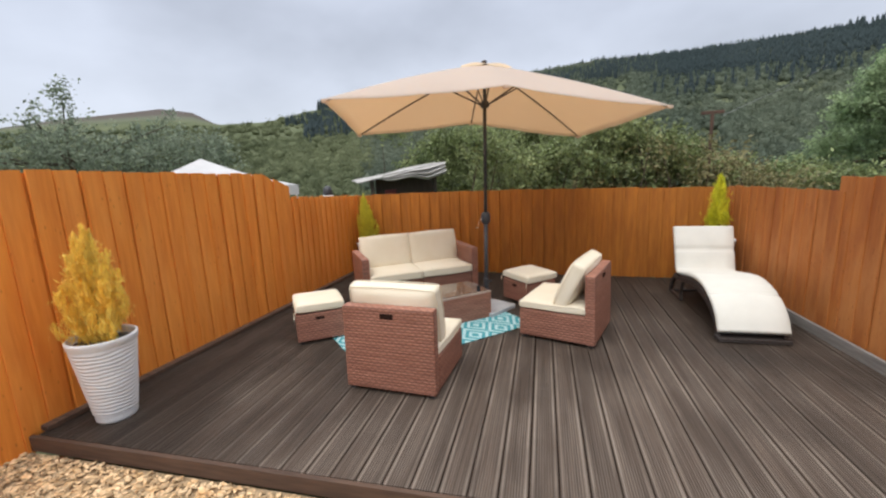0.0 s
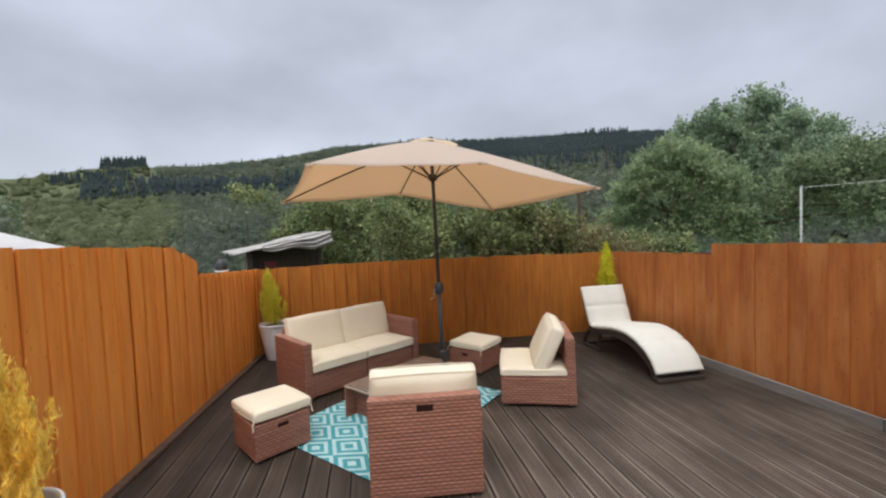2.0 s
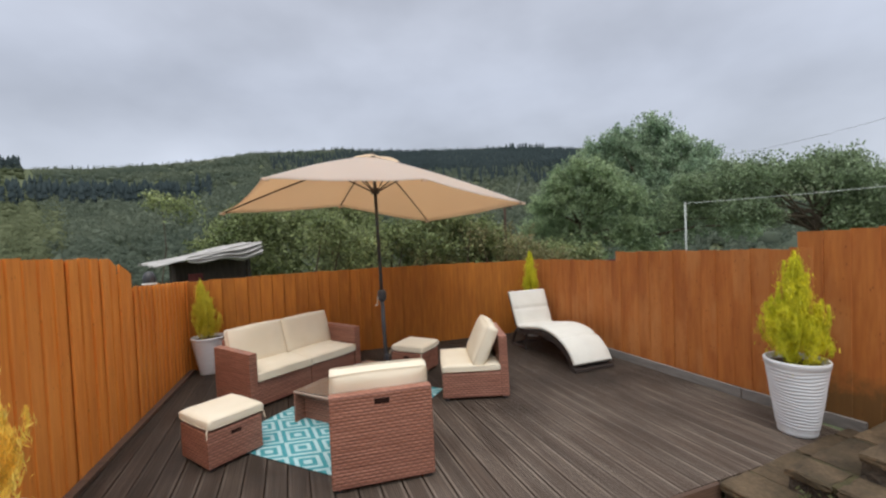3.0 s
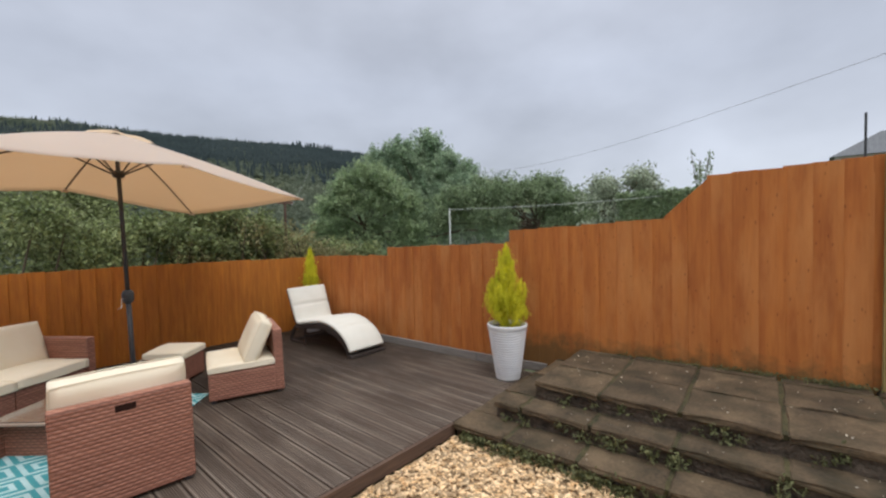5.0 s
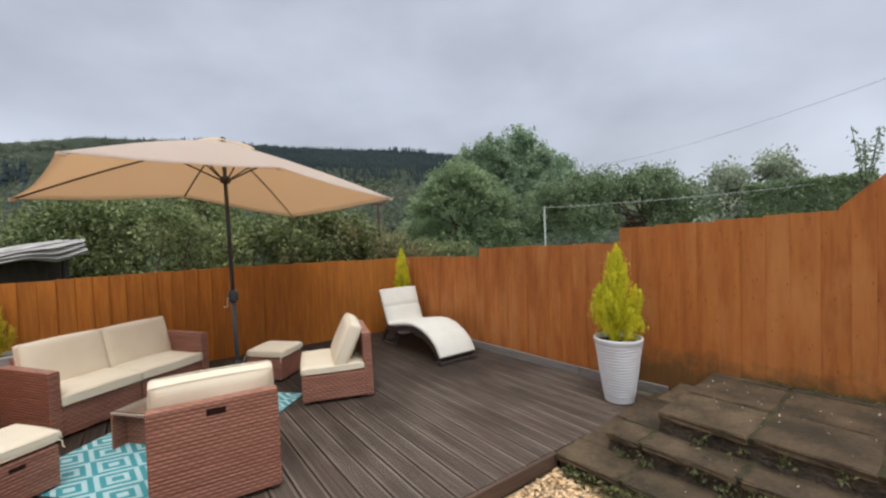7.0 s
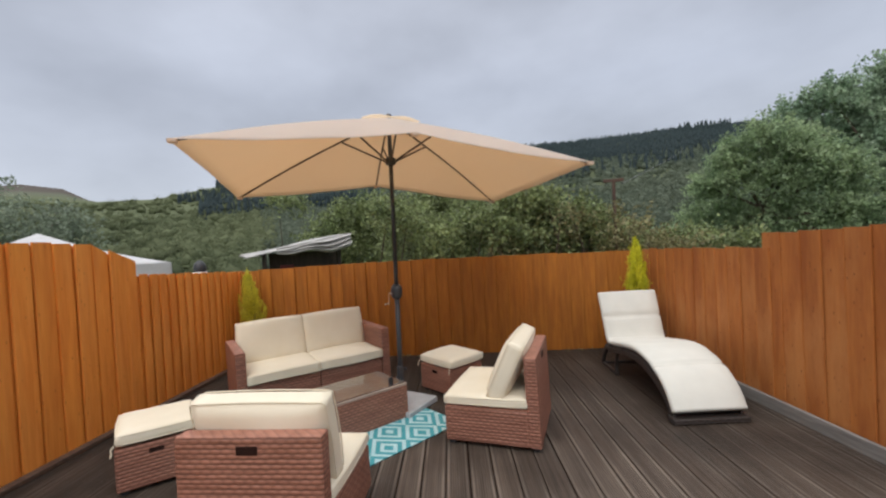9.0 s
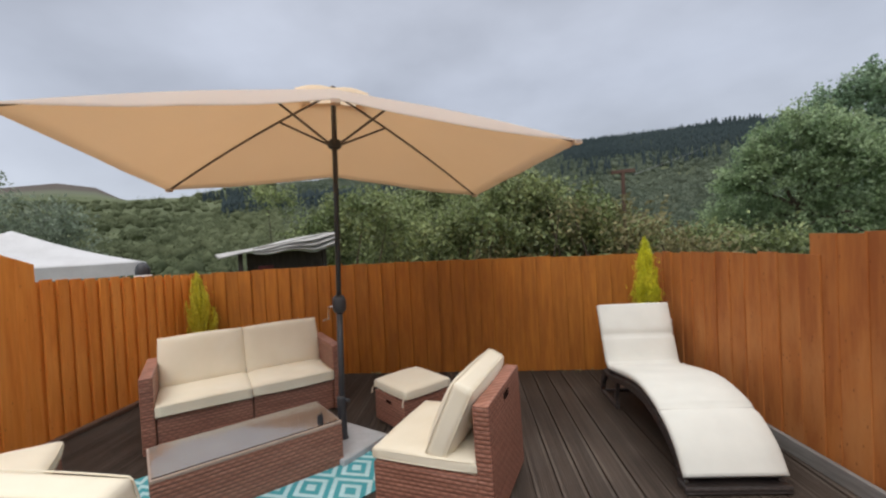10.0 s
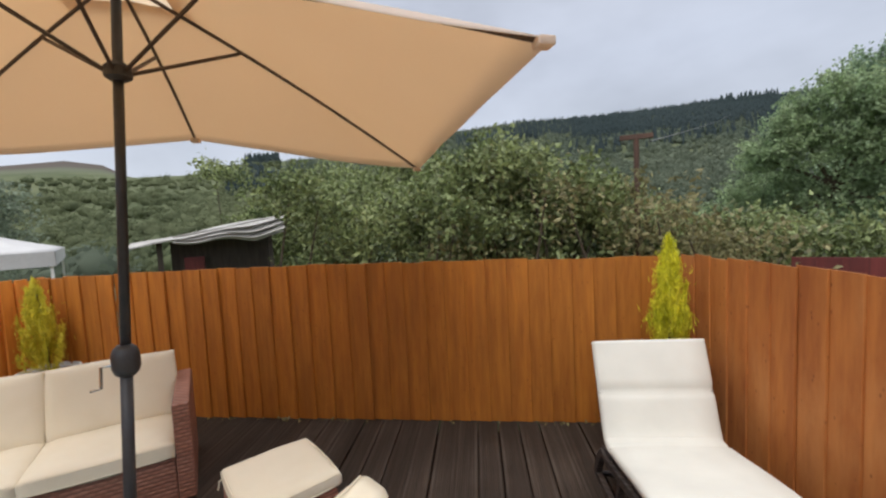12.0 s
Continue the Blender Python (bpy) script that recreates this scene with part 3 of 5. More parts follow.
def build_far_woods():
    rng = np.random.default_rng(4)
    # broadleaf: lumpy crowns
    bm = bmesh.new()
    bmesh.ops.create_icosphere(bm, subdivisions=1, radius=1.0)
    unit = np.array([v.co[:] for v in bm.verts])
    uf = np.array([[v.index for v in f.verts] for f in bm.faces])
    bm.free()

    def crowns(n, a0, a1, r0, r1, size, zmul):
        az, r = rng.uniform(a0, a1, n), np.sqrt(rng.uniform(r0 ** 2, r1 ** 2, n))
        z = land(az, r)
        s = size * rng.uniform(0.55, 1.35, n) * (0.75 + r / 500)
        lump = 1 + 0.22 * np.sin(unit @ rng.normal(size=(3, n)) * 3.1 + rng.uniform(0, 6, n)) + 0.2 * rng.normal(size=(len(unit), n))
        v = unit[None] * lump.T[:, :, None] * (0.82 * s)[:, None, None] * np.array([1, 1, zmul])
        v += np.stack([r * np.sin(np.radians(az)), r * np.cos(np.radians(az)), z + s * 0.5], -1)[:, None]
        f = uf[None] + (np.arange(n) * len(unit))[:, None, None]
        return v.reshape(-1, 3), f.reshape(-1, 3), np.stack([r * np.sin(np.radians(az)), r * np.cos(np.radians(az)), z + s * 0.5], -1), s

    def grove(name, label, material, specs):
        vs, fs, k = [], [], 0
        for spec in specs:
            v, f, c, size = crowns(*spec)
            vs.append(v)
            fs.append(f + k)
            k += len(v)
            # ragged sprays of foliage over each crown
            per = 34
            d = rng.normal(size=(len(c), per, 3))
            d[..., 2] = np.abs(d[..., 2]) * 0.9 - 0.15
            d /= np.linalg.norm(d, axis=-1)[..., None]
            q = c[:, None] + d * size[:, None, None] * rng.uniform(0.85, 1.25, (len(c), per, 1))
            v, f = leaves(q.reshape(-1, 3), 0.74, rng, 0.5, 0.7)
            vs.append(v)
            fs.append(f + k)
            k += len(v)
        tagged(raw(name, np.concatenate(vs), np.concatenate(fs), material, smooth=True), label, "woods", kind="stuff")

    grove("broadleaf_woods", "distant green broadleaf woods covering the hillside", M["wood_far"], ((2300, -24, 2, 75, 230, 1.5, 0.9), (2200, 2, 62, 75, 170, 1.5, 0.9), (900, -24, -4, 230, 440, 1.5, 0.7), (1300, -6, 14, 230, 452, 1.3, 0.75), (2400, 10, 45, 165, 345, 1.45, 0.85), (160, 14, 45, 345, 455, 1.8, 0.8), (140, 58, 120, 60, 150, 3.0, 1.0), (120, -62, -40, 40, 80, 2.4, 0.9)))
    # the open valley side: copses, and hedgerows along the field edges
    hedges = [(34, a, a + 30, r, r + 5, 1.5, 0.8) for a, r in ((-62, 120), (-60, 165), (-56, 215), (-52, 275), (-62, 330), (-50, 375))]
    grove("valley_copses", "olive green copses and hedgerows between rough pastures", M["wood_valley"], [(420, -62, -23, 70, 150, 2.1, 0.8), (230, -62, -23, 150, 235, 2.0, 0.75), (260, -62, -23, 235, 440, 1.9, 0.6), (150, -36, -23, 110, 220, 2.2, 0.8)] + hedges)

    # conifers: tiers of drooping cones
    def spires(n, a0, a1, r0, r1, h):
        az, r = rng.uniform(a0, a1, n), np.sqrt(rng.uniform(r0 ** 2, r1 ** 2, n))
        z = land(az, r)
        h = h * rng.uniform(0.7, 1.2, n)
        vv, ff = [], []
        tiers, sides = 3, 7
        for i in range(n):
            cx, cy = r[i] * math.sin(radians(az[i])), r[i] * math.cos(radians(az[i]))
            for t in range(tiers):
                zb, zt = z[i] + h[i] * (0.05 + 0.28 * t), z[i] + h[i] * (0.5 + 0.25 * t)
                rad = h[i] * (0.20 - 0.052 * t)
                st = len(vv)
                ph = rng.uniform(0, 6)
                vv.append((cx, cy, zt))
                for s in range(sides):
                    q = rad * rng.uniform(0.7, 1.2)
                    vv.append((cx + q * math.cos(ph + s * 6.283 / sides), cy + q * math.sin(ph + s * 6.283 / sides), zb))
                ff += [(st, st + 1 + s, st + 1 + (s + 1) % sides) for s in range(sides)]
        return vv, ff

    vs, fs = [], []
    for spec in ((4300, 13, 38, 262, 422, 6.2), (160, 12, 38, 200, 262, 6.0), (420, 6, 13, 300, 430, 6.0), (160, -2, 6, 300, 380, 6.0), (38, 4, 30, 446, 476, 5.0), (330, -31, -9, 200, 245, 8.0), (120, -29, -25, 468, 486, 10), (26, -24, 8, 470, 482, 4.0), (40, 29, 34, 462, 482, 7.0), (70, -33, -27, 330, 350, 7.0)):
        v, f = spires(*spec)
        k = len(vs)
        vs += v
        fs += [tuple(x + k for x in t) for t in f]
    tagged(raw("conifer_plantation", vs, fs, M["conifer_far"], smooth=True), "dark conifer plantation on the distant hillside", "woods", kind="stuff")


build_far_woods()


# ---- gravel ----
def build_gravel():
    bm = box(-3.4, 3.2, -6.0, 1.66, -0.3, -0.112)
    tagged(link("gravel_bed", bm, M["gravel_bed"]), "bed of honey-coloured gravel before the decking", "gravel", kind="structure")
    rng = np.random.default_rng(7)
    bm = bmesh.new()
    bmesh.ops.create_icosphere(bm, subdivisions=1, radius=1.0)
    unit = np.array([v.co[:] for v in bm.verts])
    uf = np.array([[v.index for v in f.verts] for f in bm.faces])
    bm.free()
    n = 27000
    x, y = rng.uniform(-3.12, 1.0, n), rng.uniform(-0.5, 1.63, n)
    s = rng.uniform(0.0075, 0.0145, n) * rng.choice([0.75, 1.0, 1.3], n)
    v = unit[None] * (1 + 0.18 * rng.normal(size=(n, len(unit), 1))) * (s[:, None, None] * np.stack([rng.uniform(1.0, 1.9, n), rng.uniform(0.6, 1.0, n), rng.uniform(0.35, 0.7, n)], -1)[:, None])
    a = rng.uniform(0, 6.28, n)
    c, sn = np.cos(a)[:, None], np.sin(a)[:, None]
    v = np.stack([v[..., 0] * c - v[..., 1] * sn, v[..., 0] * sn + v[..., 1] * c, v[..., 2]], -1)
    heap = 0.012 * np.sin(x * 5) * np.sin(y * 6) + 0.006
    v += np.stack([x, y, -0.108 + rng.uniform(0, 0.016, n) + heap], -1)[:, None]
    f = uf[None] + (np.arange(n) * len(unit))[:, None, None]
    tagged(raw("gravel", v.reshape(-1, 3), f.reshape(-1, 3), M["stone"]), "loose honey and cream gravel stones", "gravel", kind="stuff")


build_gravel()

# ---- decking ----
Y_FRONT = 1.69


def right_x(y):
    return 2.24 + (5.85 - y) * 0.0478 if y > 2.5 else 2.40 + (2.5 - y) * 0.1154


def left_x(y):
    return -3.12 + (y - 1.6) * 0.06


def deck_board_mesh(length, w=0.138):
    """A reeded decking board: nine shallow grooves, chamfered edges, along y."""
    pts = [(-w / 2, -0.024), (-w / 2, -0.004), (-w / 2 + 0.003, 0.0)]
    n = 9
    for k in range(n):
        x = -w / 2 + 0.009 + (w - 0.018) * (k + 0.5) / n
        g = 0.0036
        pts += [(x - g, 0.0), (x - g * 0.6, -0.0032), (x + g * 0.6, -0.0032), (x + g, 0.0)]
    pts += [(w / 2 - 0.003, 0.0), (w / 2, -0.004), (w / 2, -0.024)]
    me = bpy.data.meshes.new("deck_board")
    k = len(pts)
    verts = [(x, 0, z) for x, z in pts] + [(x, length, z) for x, z in pts]
    faces = [(i, i + 1, i + 1 + k, i + k) for i in range(k - 1)] + [tuple(range(k))[::-1], tuple(range(k, 2 * k))]
    me.from_pydata(verts, [], faces)
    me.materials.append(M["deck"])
    return me


def build_deck():
    deck = thing("decking", "weathered grey-brown reeded timber decking, dark joints between boards", "decking", kind="structure", at=pose(0, 0, 0))
    # one solid near-black block below all the boards
    part("joists", box(-3.05, 2.3, Y_FRONT + 0.03, 5.8, -0.11, -0.03), M["near_black"], deck)
    part("fascia", box(-3.13, 0.93, Y_FRONT - 0.032, Y_FRONT - 0.004, -0.1, -0.002, 0.004), M["fascia"], deck, "dark brown front edge board")
    rng = random.Random(3)
    me = deck_board_mesh(4.42)
    x = -3.0
    while x < 2.42:
        ob = new("deck_board", me)
        ob.parent = deck
        y0 = Y_FRONT
        ob.matrix_basis = pose(x, y0, rng.uniform(-0.0015, 0.001), 0, rng.uniform(-0.25, 0.25), rng.uniform(-0.06, 0.06))
        x += 0.1435
    # low boards along the fences
    part("edge_board", xform(box(-0.045, 0.02, 0, 4.3, 0.002, 0.036, 0.006), pose(left_x(1.72) + 0.06, 1.72, 0, 0, 0, -3.43)), M["fascia"], deck, "dark edging board at the fence foot")
    part("gravel_board", xform(box(-0.03, 0.0, 0, 3.25, 0.002, 0.095, 0.005), pose(right_x(2.5) - 0.03, 2.5, 0, 0, 0, 2.73)), M["greyboard"], deck, "grey board at the fence foot")
    part("gravel_board", xform(box(-0.03, 0.0, 0, 0.86, 0.002, 0.095, 0.005), pose(right_x(1.64) - 0.03, 1.64, 0, 0, 0, 6.58)), M["greyboard"], deck, "grey board at the fence foot")


# ---- fences ----
def board_mesh(name, w, material, t=0.018, fall=0.0, flip=False):
    """A vertical fence board 1 m high: thin at one edge, sawn, worn corners."""
    bm = bmesh.new()
    b = 0.003
    prof = [(0, 0), (w, 0), (w, -t + b), (w - b, -t), (b, -t * 0.55), (0, -t * 0.55 + b)]
    if flip:
        prof = [(w - x, y) for x, y in prof[::-1]]
    lo = [bm.verts.new((x, y, 0)) for x, y in prof]
    hi = [bm.verts.new((x, y, 1 + fall * (x / w - 0.5))) for x, y in prof]
    for i in range(6):
        j = (i + 1) % 6
        bm.faces.new((lo[i], lo[j], hi[j], hi[i]))
    bm.faces.new(lo[::-1])
    bm.faces.new(hi)
    me = bpy.data.meshes.new(name)
    bmesh.ops.recalc_face_normals(bm, faces=bm.faces)
    bm.to_mesh(me)
    bm.free()
    me.materials.append(material)
    return me


def fence(name, label, p0, p1, material, pitch, bottom, top, seed, lap=0.012, flip=False, proud=0.018, tilt=3.2):
    """Boards from p0 to p1, their faces to the garden on the right of that line; bottom and top are functions of the run."""
    rng = random.Random(seed)
    v = Vector(p1) - Vector(p0)
    length, ang = v.length, math.degrees(math.atan2(v.y, v.x))
    th = thing(name, label, "fence", kind="structure", at=pose(p0[0], p0[1], 0, 0, 0, ang))
    me = board_mesh("fence_board", pitch + lap, material, proud, flip=flip)
    s = 0.0
    while s < length - 0.02:
        z0, z1 = bottom(s), top(s + pitch / 2) + rng.uniform(-0.007, 0.007)
        fall = top(s + pitch) - top(s)
        ob = new("fence_board", me if abs(fall) < 0.03 else board_mesh("fence_board", pitch + lap, material, proud, fall=fall / (z1 - z0), flip=flip))
        ob.parent = th
        ob.matrix_basis = Matrix.Translation((s, rng.uniform(-0.004, 0.004), z0)) @ pose(0, 0, 0, rng.uniform(-0.15, 0.15), rng.uniform(-0.3, 0.3), (1.6 if flip else -tilt) + rng.uniform(-0.4, 0.4)) @ Matrix.Diagonal((1, 1, z1 - z0, 1))
        s += pitch * rng.uniform(0.94, 1.06)
    if lap < 0:
        # inner boards close the open joints
        n = max(1, int(length / 0.16))
        for k in range(n):
            s0, s1 = length * k / n, length * (k + 1) / n
            part("inner_board", box(s0, s1, 0.008, 0.02, bottom(s0), min(top(s0), top(s1)) - 0.014), material, th)
    for k, f in enumerate((0.2, 0.75)):
        z = bottom(0) + f * (min(top(0), top(length)) - bottom(0))
        part("fence_rail", box(0, length, 0.022, 0.06, z, z + 0.08), material, th)
    n = max(2, round(length / 1.8))
    for k in range(n):
        s = 0.05 + (length - 0.1) * k / (n - 1)
        part("fence_post", box(s - 0.04, s + 0.04, 0.06, 0.14, bottom(s) - 0.1, top(s) - 0.06), material, th)
    return th


def top_left(s):
    y = s * 0.998 - 0.3
    if y < 4.1:
        return 1.63 - 0.031 * (y - 1.8)
    return 1.52 - (y - 4.1) * 0.35


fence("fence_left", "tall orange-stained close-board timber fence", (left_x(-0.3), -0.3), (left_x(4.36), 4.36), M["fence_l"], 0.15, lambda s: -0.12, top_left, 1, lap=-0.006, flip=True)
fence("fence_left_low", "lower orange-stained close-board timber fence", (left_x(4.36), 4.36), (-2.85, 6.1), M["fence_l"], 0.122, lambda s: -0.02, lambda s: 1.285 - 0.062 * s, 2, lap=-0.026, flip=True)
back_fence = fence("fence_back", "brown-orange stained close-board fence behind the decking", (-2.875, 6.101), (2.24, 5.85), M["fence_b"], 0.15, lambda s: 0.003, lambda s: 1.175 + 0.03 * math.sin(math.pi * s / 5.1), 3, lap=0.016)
part("corner_post", box(-0.04, 0.05, 0.014, 0.09, 0.0, 1.17), M["fence_b"], back_fence)
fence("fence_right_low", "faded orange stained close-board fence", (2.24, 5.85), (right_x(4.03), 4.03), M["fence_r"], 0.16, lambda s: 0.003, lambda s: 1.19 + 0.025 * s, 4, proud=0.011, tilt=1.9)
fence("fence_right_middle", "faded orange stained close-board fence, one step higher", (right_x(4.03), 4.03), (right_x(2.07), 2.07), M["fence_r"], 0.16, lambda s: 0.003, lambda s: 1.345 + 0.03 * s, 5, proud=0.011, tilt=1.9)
fence("fence_right_tall", "faded orange stained fence beside the stone steps", (right_x(2.07), 2.07), (right_x(0.52), 0.52), M["fence_damp"], 0.16, lambda s: 0.0, lambda s: 1.535 + 0.05 * s, 6, proud=0.011, tilt=1.9)


def top_end(s):
    return 1.63 + min(s, 0.34) * 1.0 + max(0, s - 0.34) * 0.04


fence("fence_right_end", "tall faded orange fence above the stone landing", (right_x(0.52), 0.52), (right_x(-2.6), -2.6), M["fence_damp"], 0.17, lambda s: 0.0, top_end, 7, proud=0.011, tilt=1.9)

# ---- steps ----
STEP_Z = (0.02, 0.155, 0.295)


def slab_mesh(name, w, d, t, seed):
    bm = box(-w / 2, w / 2, -d / 2, d / 2, -t, 0)
    bmesh.ops.subdivide_edges(bm, edges=bm.edges[:], cuts=3, use_grid_fill=True)
    bmesh.ops.bevel(bm, geom=[e for e in bm.edges if len(e.link_faces) == 2 and e.calc_face_angle(0) > 1], offset=0.008, segments=1, affect="EDGES")
    rng = random.Random(seed)
    for v in bm.verts:
        v.co += Vector((rng.uniform(-0.007, 0.007), rng.uniform(-0.007, 0.007), rng.uniform(-0.0045, 0.0045)))
    me = bpy.data.meshes.new(name)
    bm.to_mesh(me)
    bm.free()
    me.materials.append(M["slab"])
    return me


def build_steps():
    # local y runs along the steps (away from the decking), local x up towards the fence
    st = thing("garden_steps", "three worn concrete slab steps with mossy rubble risers", "steps", kind="structure", at=pose(0.885, 1.66, 0, 0, 0, 4.0))
    fronts, lefts = (0.0, 0.27, 0.50), (0.0, -0.22, -0.47)
    long = 4.2
    for (x, y, z) in zip(fronts, lefts, STEP_Z):
        bm = box(x + 0.035, 1.95, -long, y - 0.02, -0.2, z - 0.05)
        bmesh.ops.subdivide_edges(bm, edges=bm.edges[:], cuts=14, use_grid_fill=True)
        for v in bm.verts:
            n = noise.noise_vector(v.co * 9) * 0.022
            v.co += Vector((n.x, n.y, min(0, n.z) * 0.5))
        part("riser", bm, M["riser"], st, "mossy rubble beneath the slabs")
    for x, y, z in zip(fronts, lefts, STEP_Z):
        bm = box(x + 0.03, 1.6, -long, y - 0.02, z - 0.045, z - 0.010)
        part("moss", bm, M["moss"], st, "moss filling the slab joints")
    rng = random.Random(11)
    shapes = {}

    def lay(x0, x1, y0, y1, z):
        key = (round(x1 - x0, 2), round(y1 - y0, 2))
        if key not in shapes:
            shapes[key] = slab_mesh("slab", x1 - x0 - 0.02, y1 - y0 - 0.03, 0.05, len(shapes))
        ob = new("slab", shapes[key])
        ob.parent = st
        ob.matrix_basis = pose((x0 + x1) / 2 + rng.uniform(-0.004, 0.004), (y0 + y1) / 2, z + rng.uniform(-0.004, 0.005), rng.uniform(-0.7, 0.7), rng.uniform(-0.8, 0.8), rng.uniform(-0.8, 0.8))

    # joints run through all three levels; the lower two treads turn the corner and run back to the fence
    joints = [-0.47, -1.0, -1.53, -2.08, -2.63, -3.17, -3.7, -4.2]
    for i in range(2):
        x, y, z = fronts[i], lefts[i], STEP_Z[i]
        d = fronts[i + 1] - x + 0.04
        w = y - lefts[i + 1] + 0.04
        ys = [y] + [q for q in joints if q < y - 0.1]
        for ya, yb in zip(ys, ys[1:]):
            lay(x, x + d, yb, ya, z)
        xx = x + d
        while xx < 1.6:
            lay(xx, xx + 0.52, y - w, y, z)
            xx += 0.52
    x, y, z = fronts[2], lefts[2], STEP_Z[2]
    for r in range(3):
        for ya, yb in zip(joints, joints[1:]):
            lay(x + 0.52 * r, x + 0.52 * (r + 1), yb, ya, z)
    rngn = np.random.default_rng(5)
    # tufts of weed on the risers and at the foot
    c = []
    for i, (fx, n) in enumerate(zip(fronts, (120, 26, 14))):
        for _ in range(n):
            p = np.array([fx + rng.uniform(-0.02, 0.02), rng.uniform(-2.0, -0.1) + lefts[i], STEP_Z[i] - 0.05 - rng.uniform(0.0, 0.07)])
            c.append(p + rngn.normal(size=(18, 3)) * 0.022)
    v, f = leaves(np.concatenate(c), 0.034, rngn, 0.4)
    ob = raw("weeds", v, f, M["weed"])
    ob.matrix_basis = st.matrix_basis.copy()
    tagged(ob, "small green weeds growing on the step risers", "weeds", kind="stuff")


build_steps()


def build_posts():
    y = -0.93
    p = thing("pale_post", "unstained greenish timber plank on the fence", "post", kind="structure", at=pose(right_x(y) - 0.03, y, 0.29, 0, 0, 96.6))
    part("plank", box(-0.055, 0.055, 0.0, 0.03, -0.1, 1.72, 0.004), M["post"], p)
    y = -1.34
    g = thing("gate_post", "thick greenish brown timber gate post", "post", kind="structure", at=pose(right_x(y) - 0.13, y, 0.29, 0, 0, 96.6))
    part("post", box(-0.07, 0.07, -0.05, 0.05, -0.05, 1.74, 0.008), M["gate_post"], g)
    part("hinge_plate", box(0.02, 0.06, 0.045, 0.056, 1.42, 1.49, 0.002), M["greyboard"], g, "small pale metal plate")


build_posts()


# ---- rattan furniture ----
def rattan_chair(at, label, lean, cush_y=-0.155, turn=0.0, group="rattan lounge set"):
    """Armless chair, facing local +y."""
    th = thing("rattan_chair", label, "chair", group, at=at)
    w, d, bt = 0.68, 0.66, 0.085
    part("base", box(-w / 2, w / 2, -d / 2 + bt - 0.004, d / 2, 0.03, 0.272, 0.012), M["rattan"], th)
    bm = box(-w / 2, w / 2, -d / 2, -d / 2 + bt, 0.025, 0.625, 0.014)
    for v in bm.verts:
        if v.co.z > 0.5:
            v.co.y += 0.012
    back = part("backrest", bm, M["rattan"], th)
    # no hole is cut: a near-black block carries the slot's shade
    part("handle_slot", box(-0.05, 0.05, -d / 2 + 0.0075, -d / 2 + 0.03, 0.545, 0.585, 0.004), M["near_black"], back, "dark carrying slot")
    for k in range(4):
        x, y = (-1, 1)[k % 2] * (w / 2 - 0.04), (-1, 1)[k // 2] * (d / 2 - 0.04)
        part("foot", box(x - 0.02, x + 0.02, y - 0.02, y + 0.02, 0.0, 0.031, 0.003), M["black_metal"], th)
    seat_m = pose(0, 0.042, 0.278, -0.6, 0, 0)
    sw, sd, sh = w - 0.012, 0.575, 0.072
    seat = part("seat_cushion", xform(pad(sw, sd, sh, 0.008, 0.024, 3), seat_m), M["cushion"], th, "cream seat cushion", True)
    bw, bd, bh = w - 0.03, 0.415, 0.13
    bm_m = pose(0, cush_y, 0.352, 90 + lean, 0, turn) @ Matrix.Translation((0, bd / 2, 0))
    rest = part("back_cushion", xform(pad(bw, bd, bh, 0.022, 0.042, 5), bm_m), M["cushion"], th, "cream back cushion", True)
    welt(sw, sd, sh, seat_m, seat)
    welt(bw, bd, bh, bm_m, rest)
    return th


rattan_chair(pose(-1.0, 2.83, 0, 0, 0, -5.0), "brown rattan armless chair with cream cushions, backing the gravel", 12, -0.028)
rattan_chair(pose(0.22, 3.865, 0, 0, 0, 71.5), "brown rattan armless chair with cream cushions on rug edge", 25, 0.045)


def rattan_sofa(at):
    th = thing("rattan_sofa", "two-seat brown rattan sofa with cream cushions", "sofa", "rattan lounge set", at=at)
    w, d = 1.44, 0.68
    aw = 0.085
    for s in (-1, 1):
        x = s * (w / 2 - aw / 2)
        part("armrest", box(x - aw / 2, x + aw / 2, -d / 2, d / 2, 0.02, 0.565, 0.014), M["rattan"], th)
    part("backrest", box(-w / 2 + aw, w / 2 - aw, -d / 2, -d / 2 + 0.13, 0.02, 0.62, 0.014), M["rattan"], th)
    for s in (-1, 1):
        c = s * (w / 2 - aw) / 2
        hw = (w / 2 - aw) / 2 - 0.003
        part("seat_base", box(c - hw, c + hw, -d / 2 + 0.13, d / 2 - 0.02, 0.025, 0.266, 0.01), M["rattan"], th)
        q = part("seat_cushion", xform(pad(2 * hw - 0.004, 0.57, 0.095, 0.010, 0.02, 7 + s), pose(c, 0.06, 0.268)), M["cushion"], th, "cream seat cushion", True)
        welt(2 * hw - 0.004, 0.57, 0.095, pose(c, 0.06, 0.268), q)
        bm = pad(2 * hw - 0.006, 0.395, 0.11, 0.016, 0.022, 15 + s)
        bm_m = pose(c, -0.09, 0.358, 90 + 16, 0, 0) @ Matrix.Translation((0, 0.20, 0))
        xform(bm, bm_m)
        q = part("back_cushion", bm, M["cushion"], th, "cream back cushion", True)
        welt(2 * hw - 0.006, 0.395, 0.11, bm_m, q)
    for k in range(4):
        x, y = (-1, 1)[k % 2] * (w / 2 - 0.05), (-1, 1)[k // 2] * (d / 2 - 0.05)
        part("foot", box(x - 0.02, x + 0.02, y - 0.02, y + 0.02, 0.0, 0.022, 0.003), M["black_metal"], th)
    return th


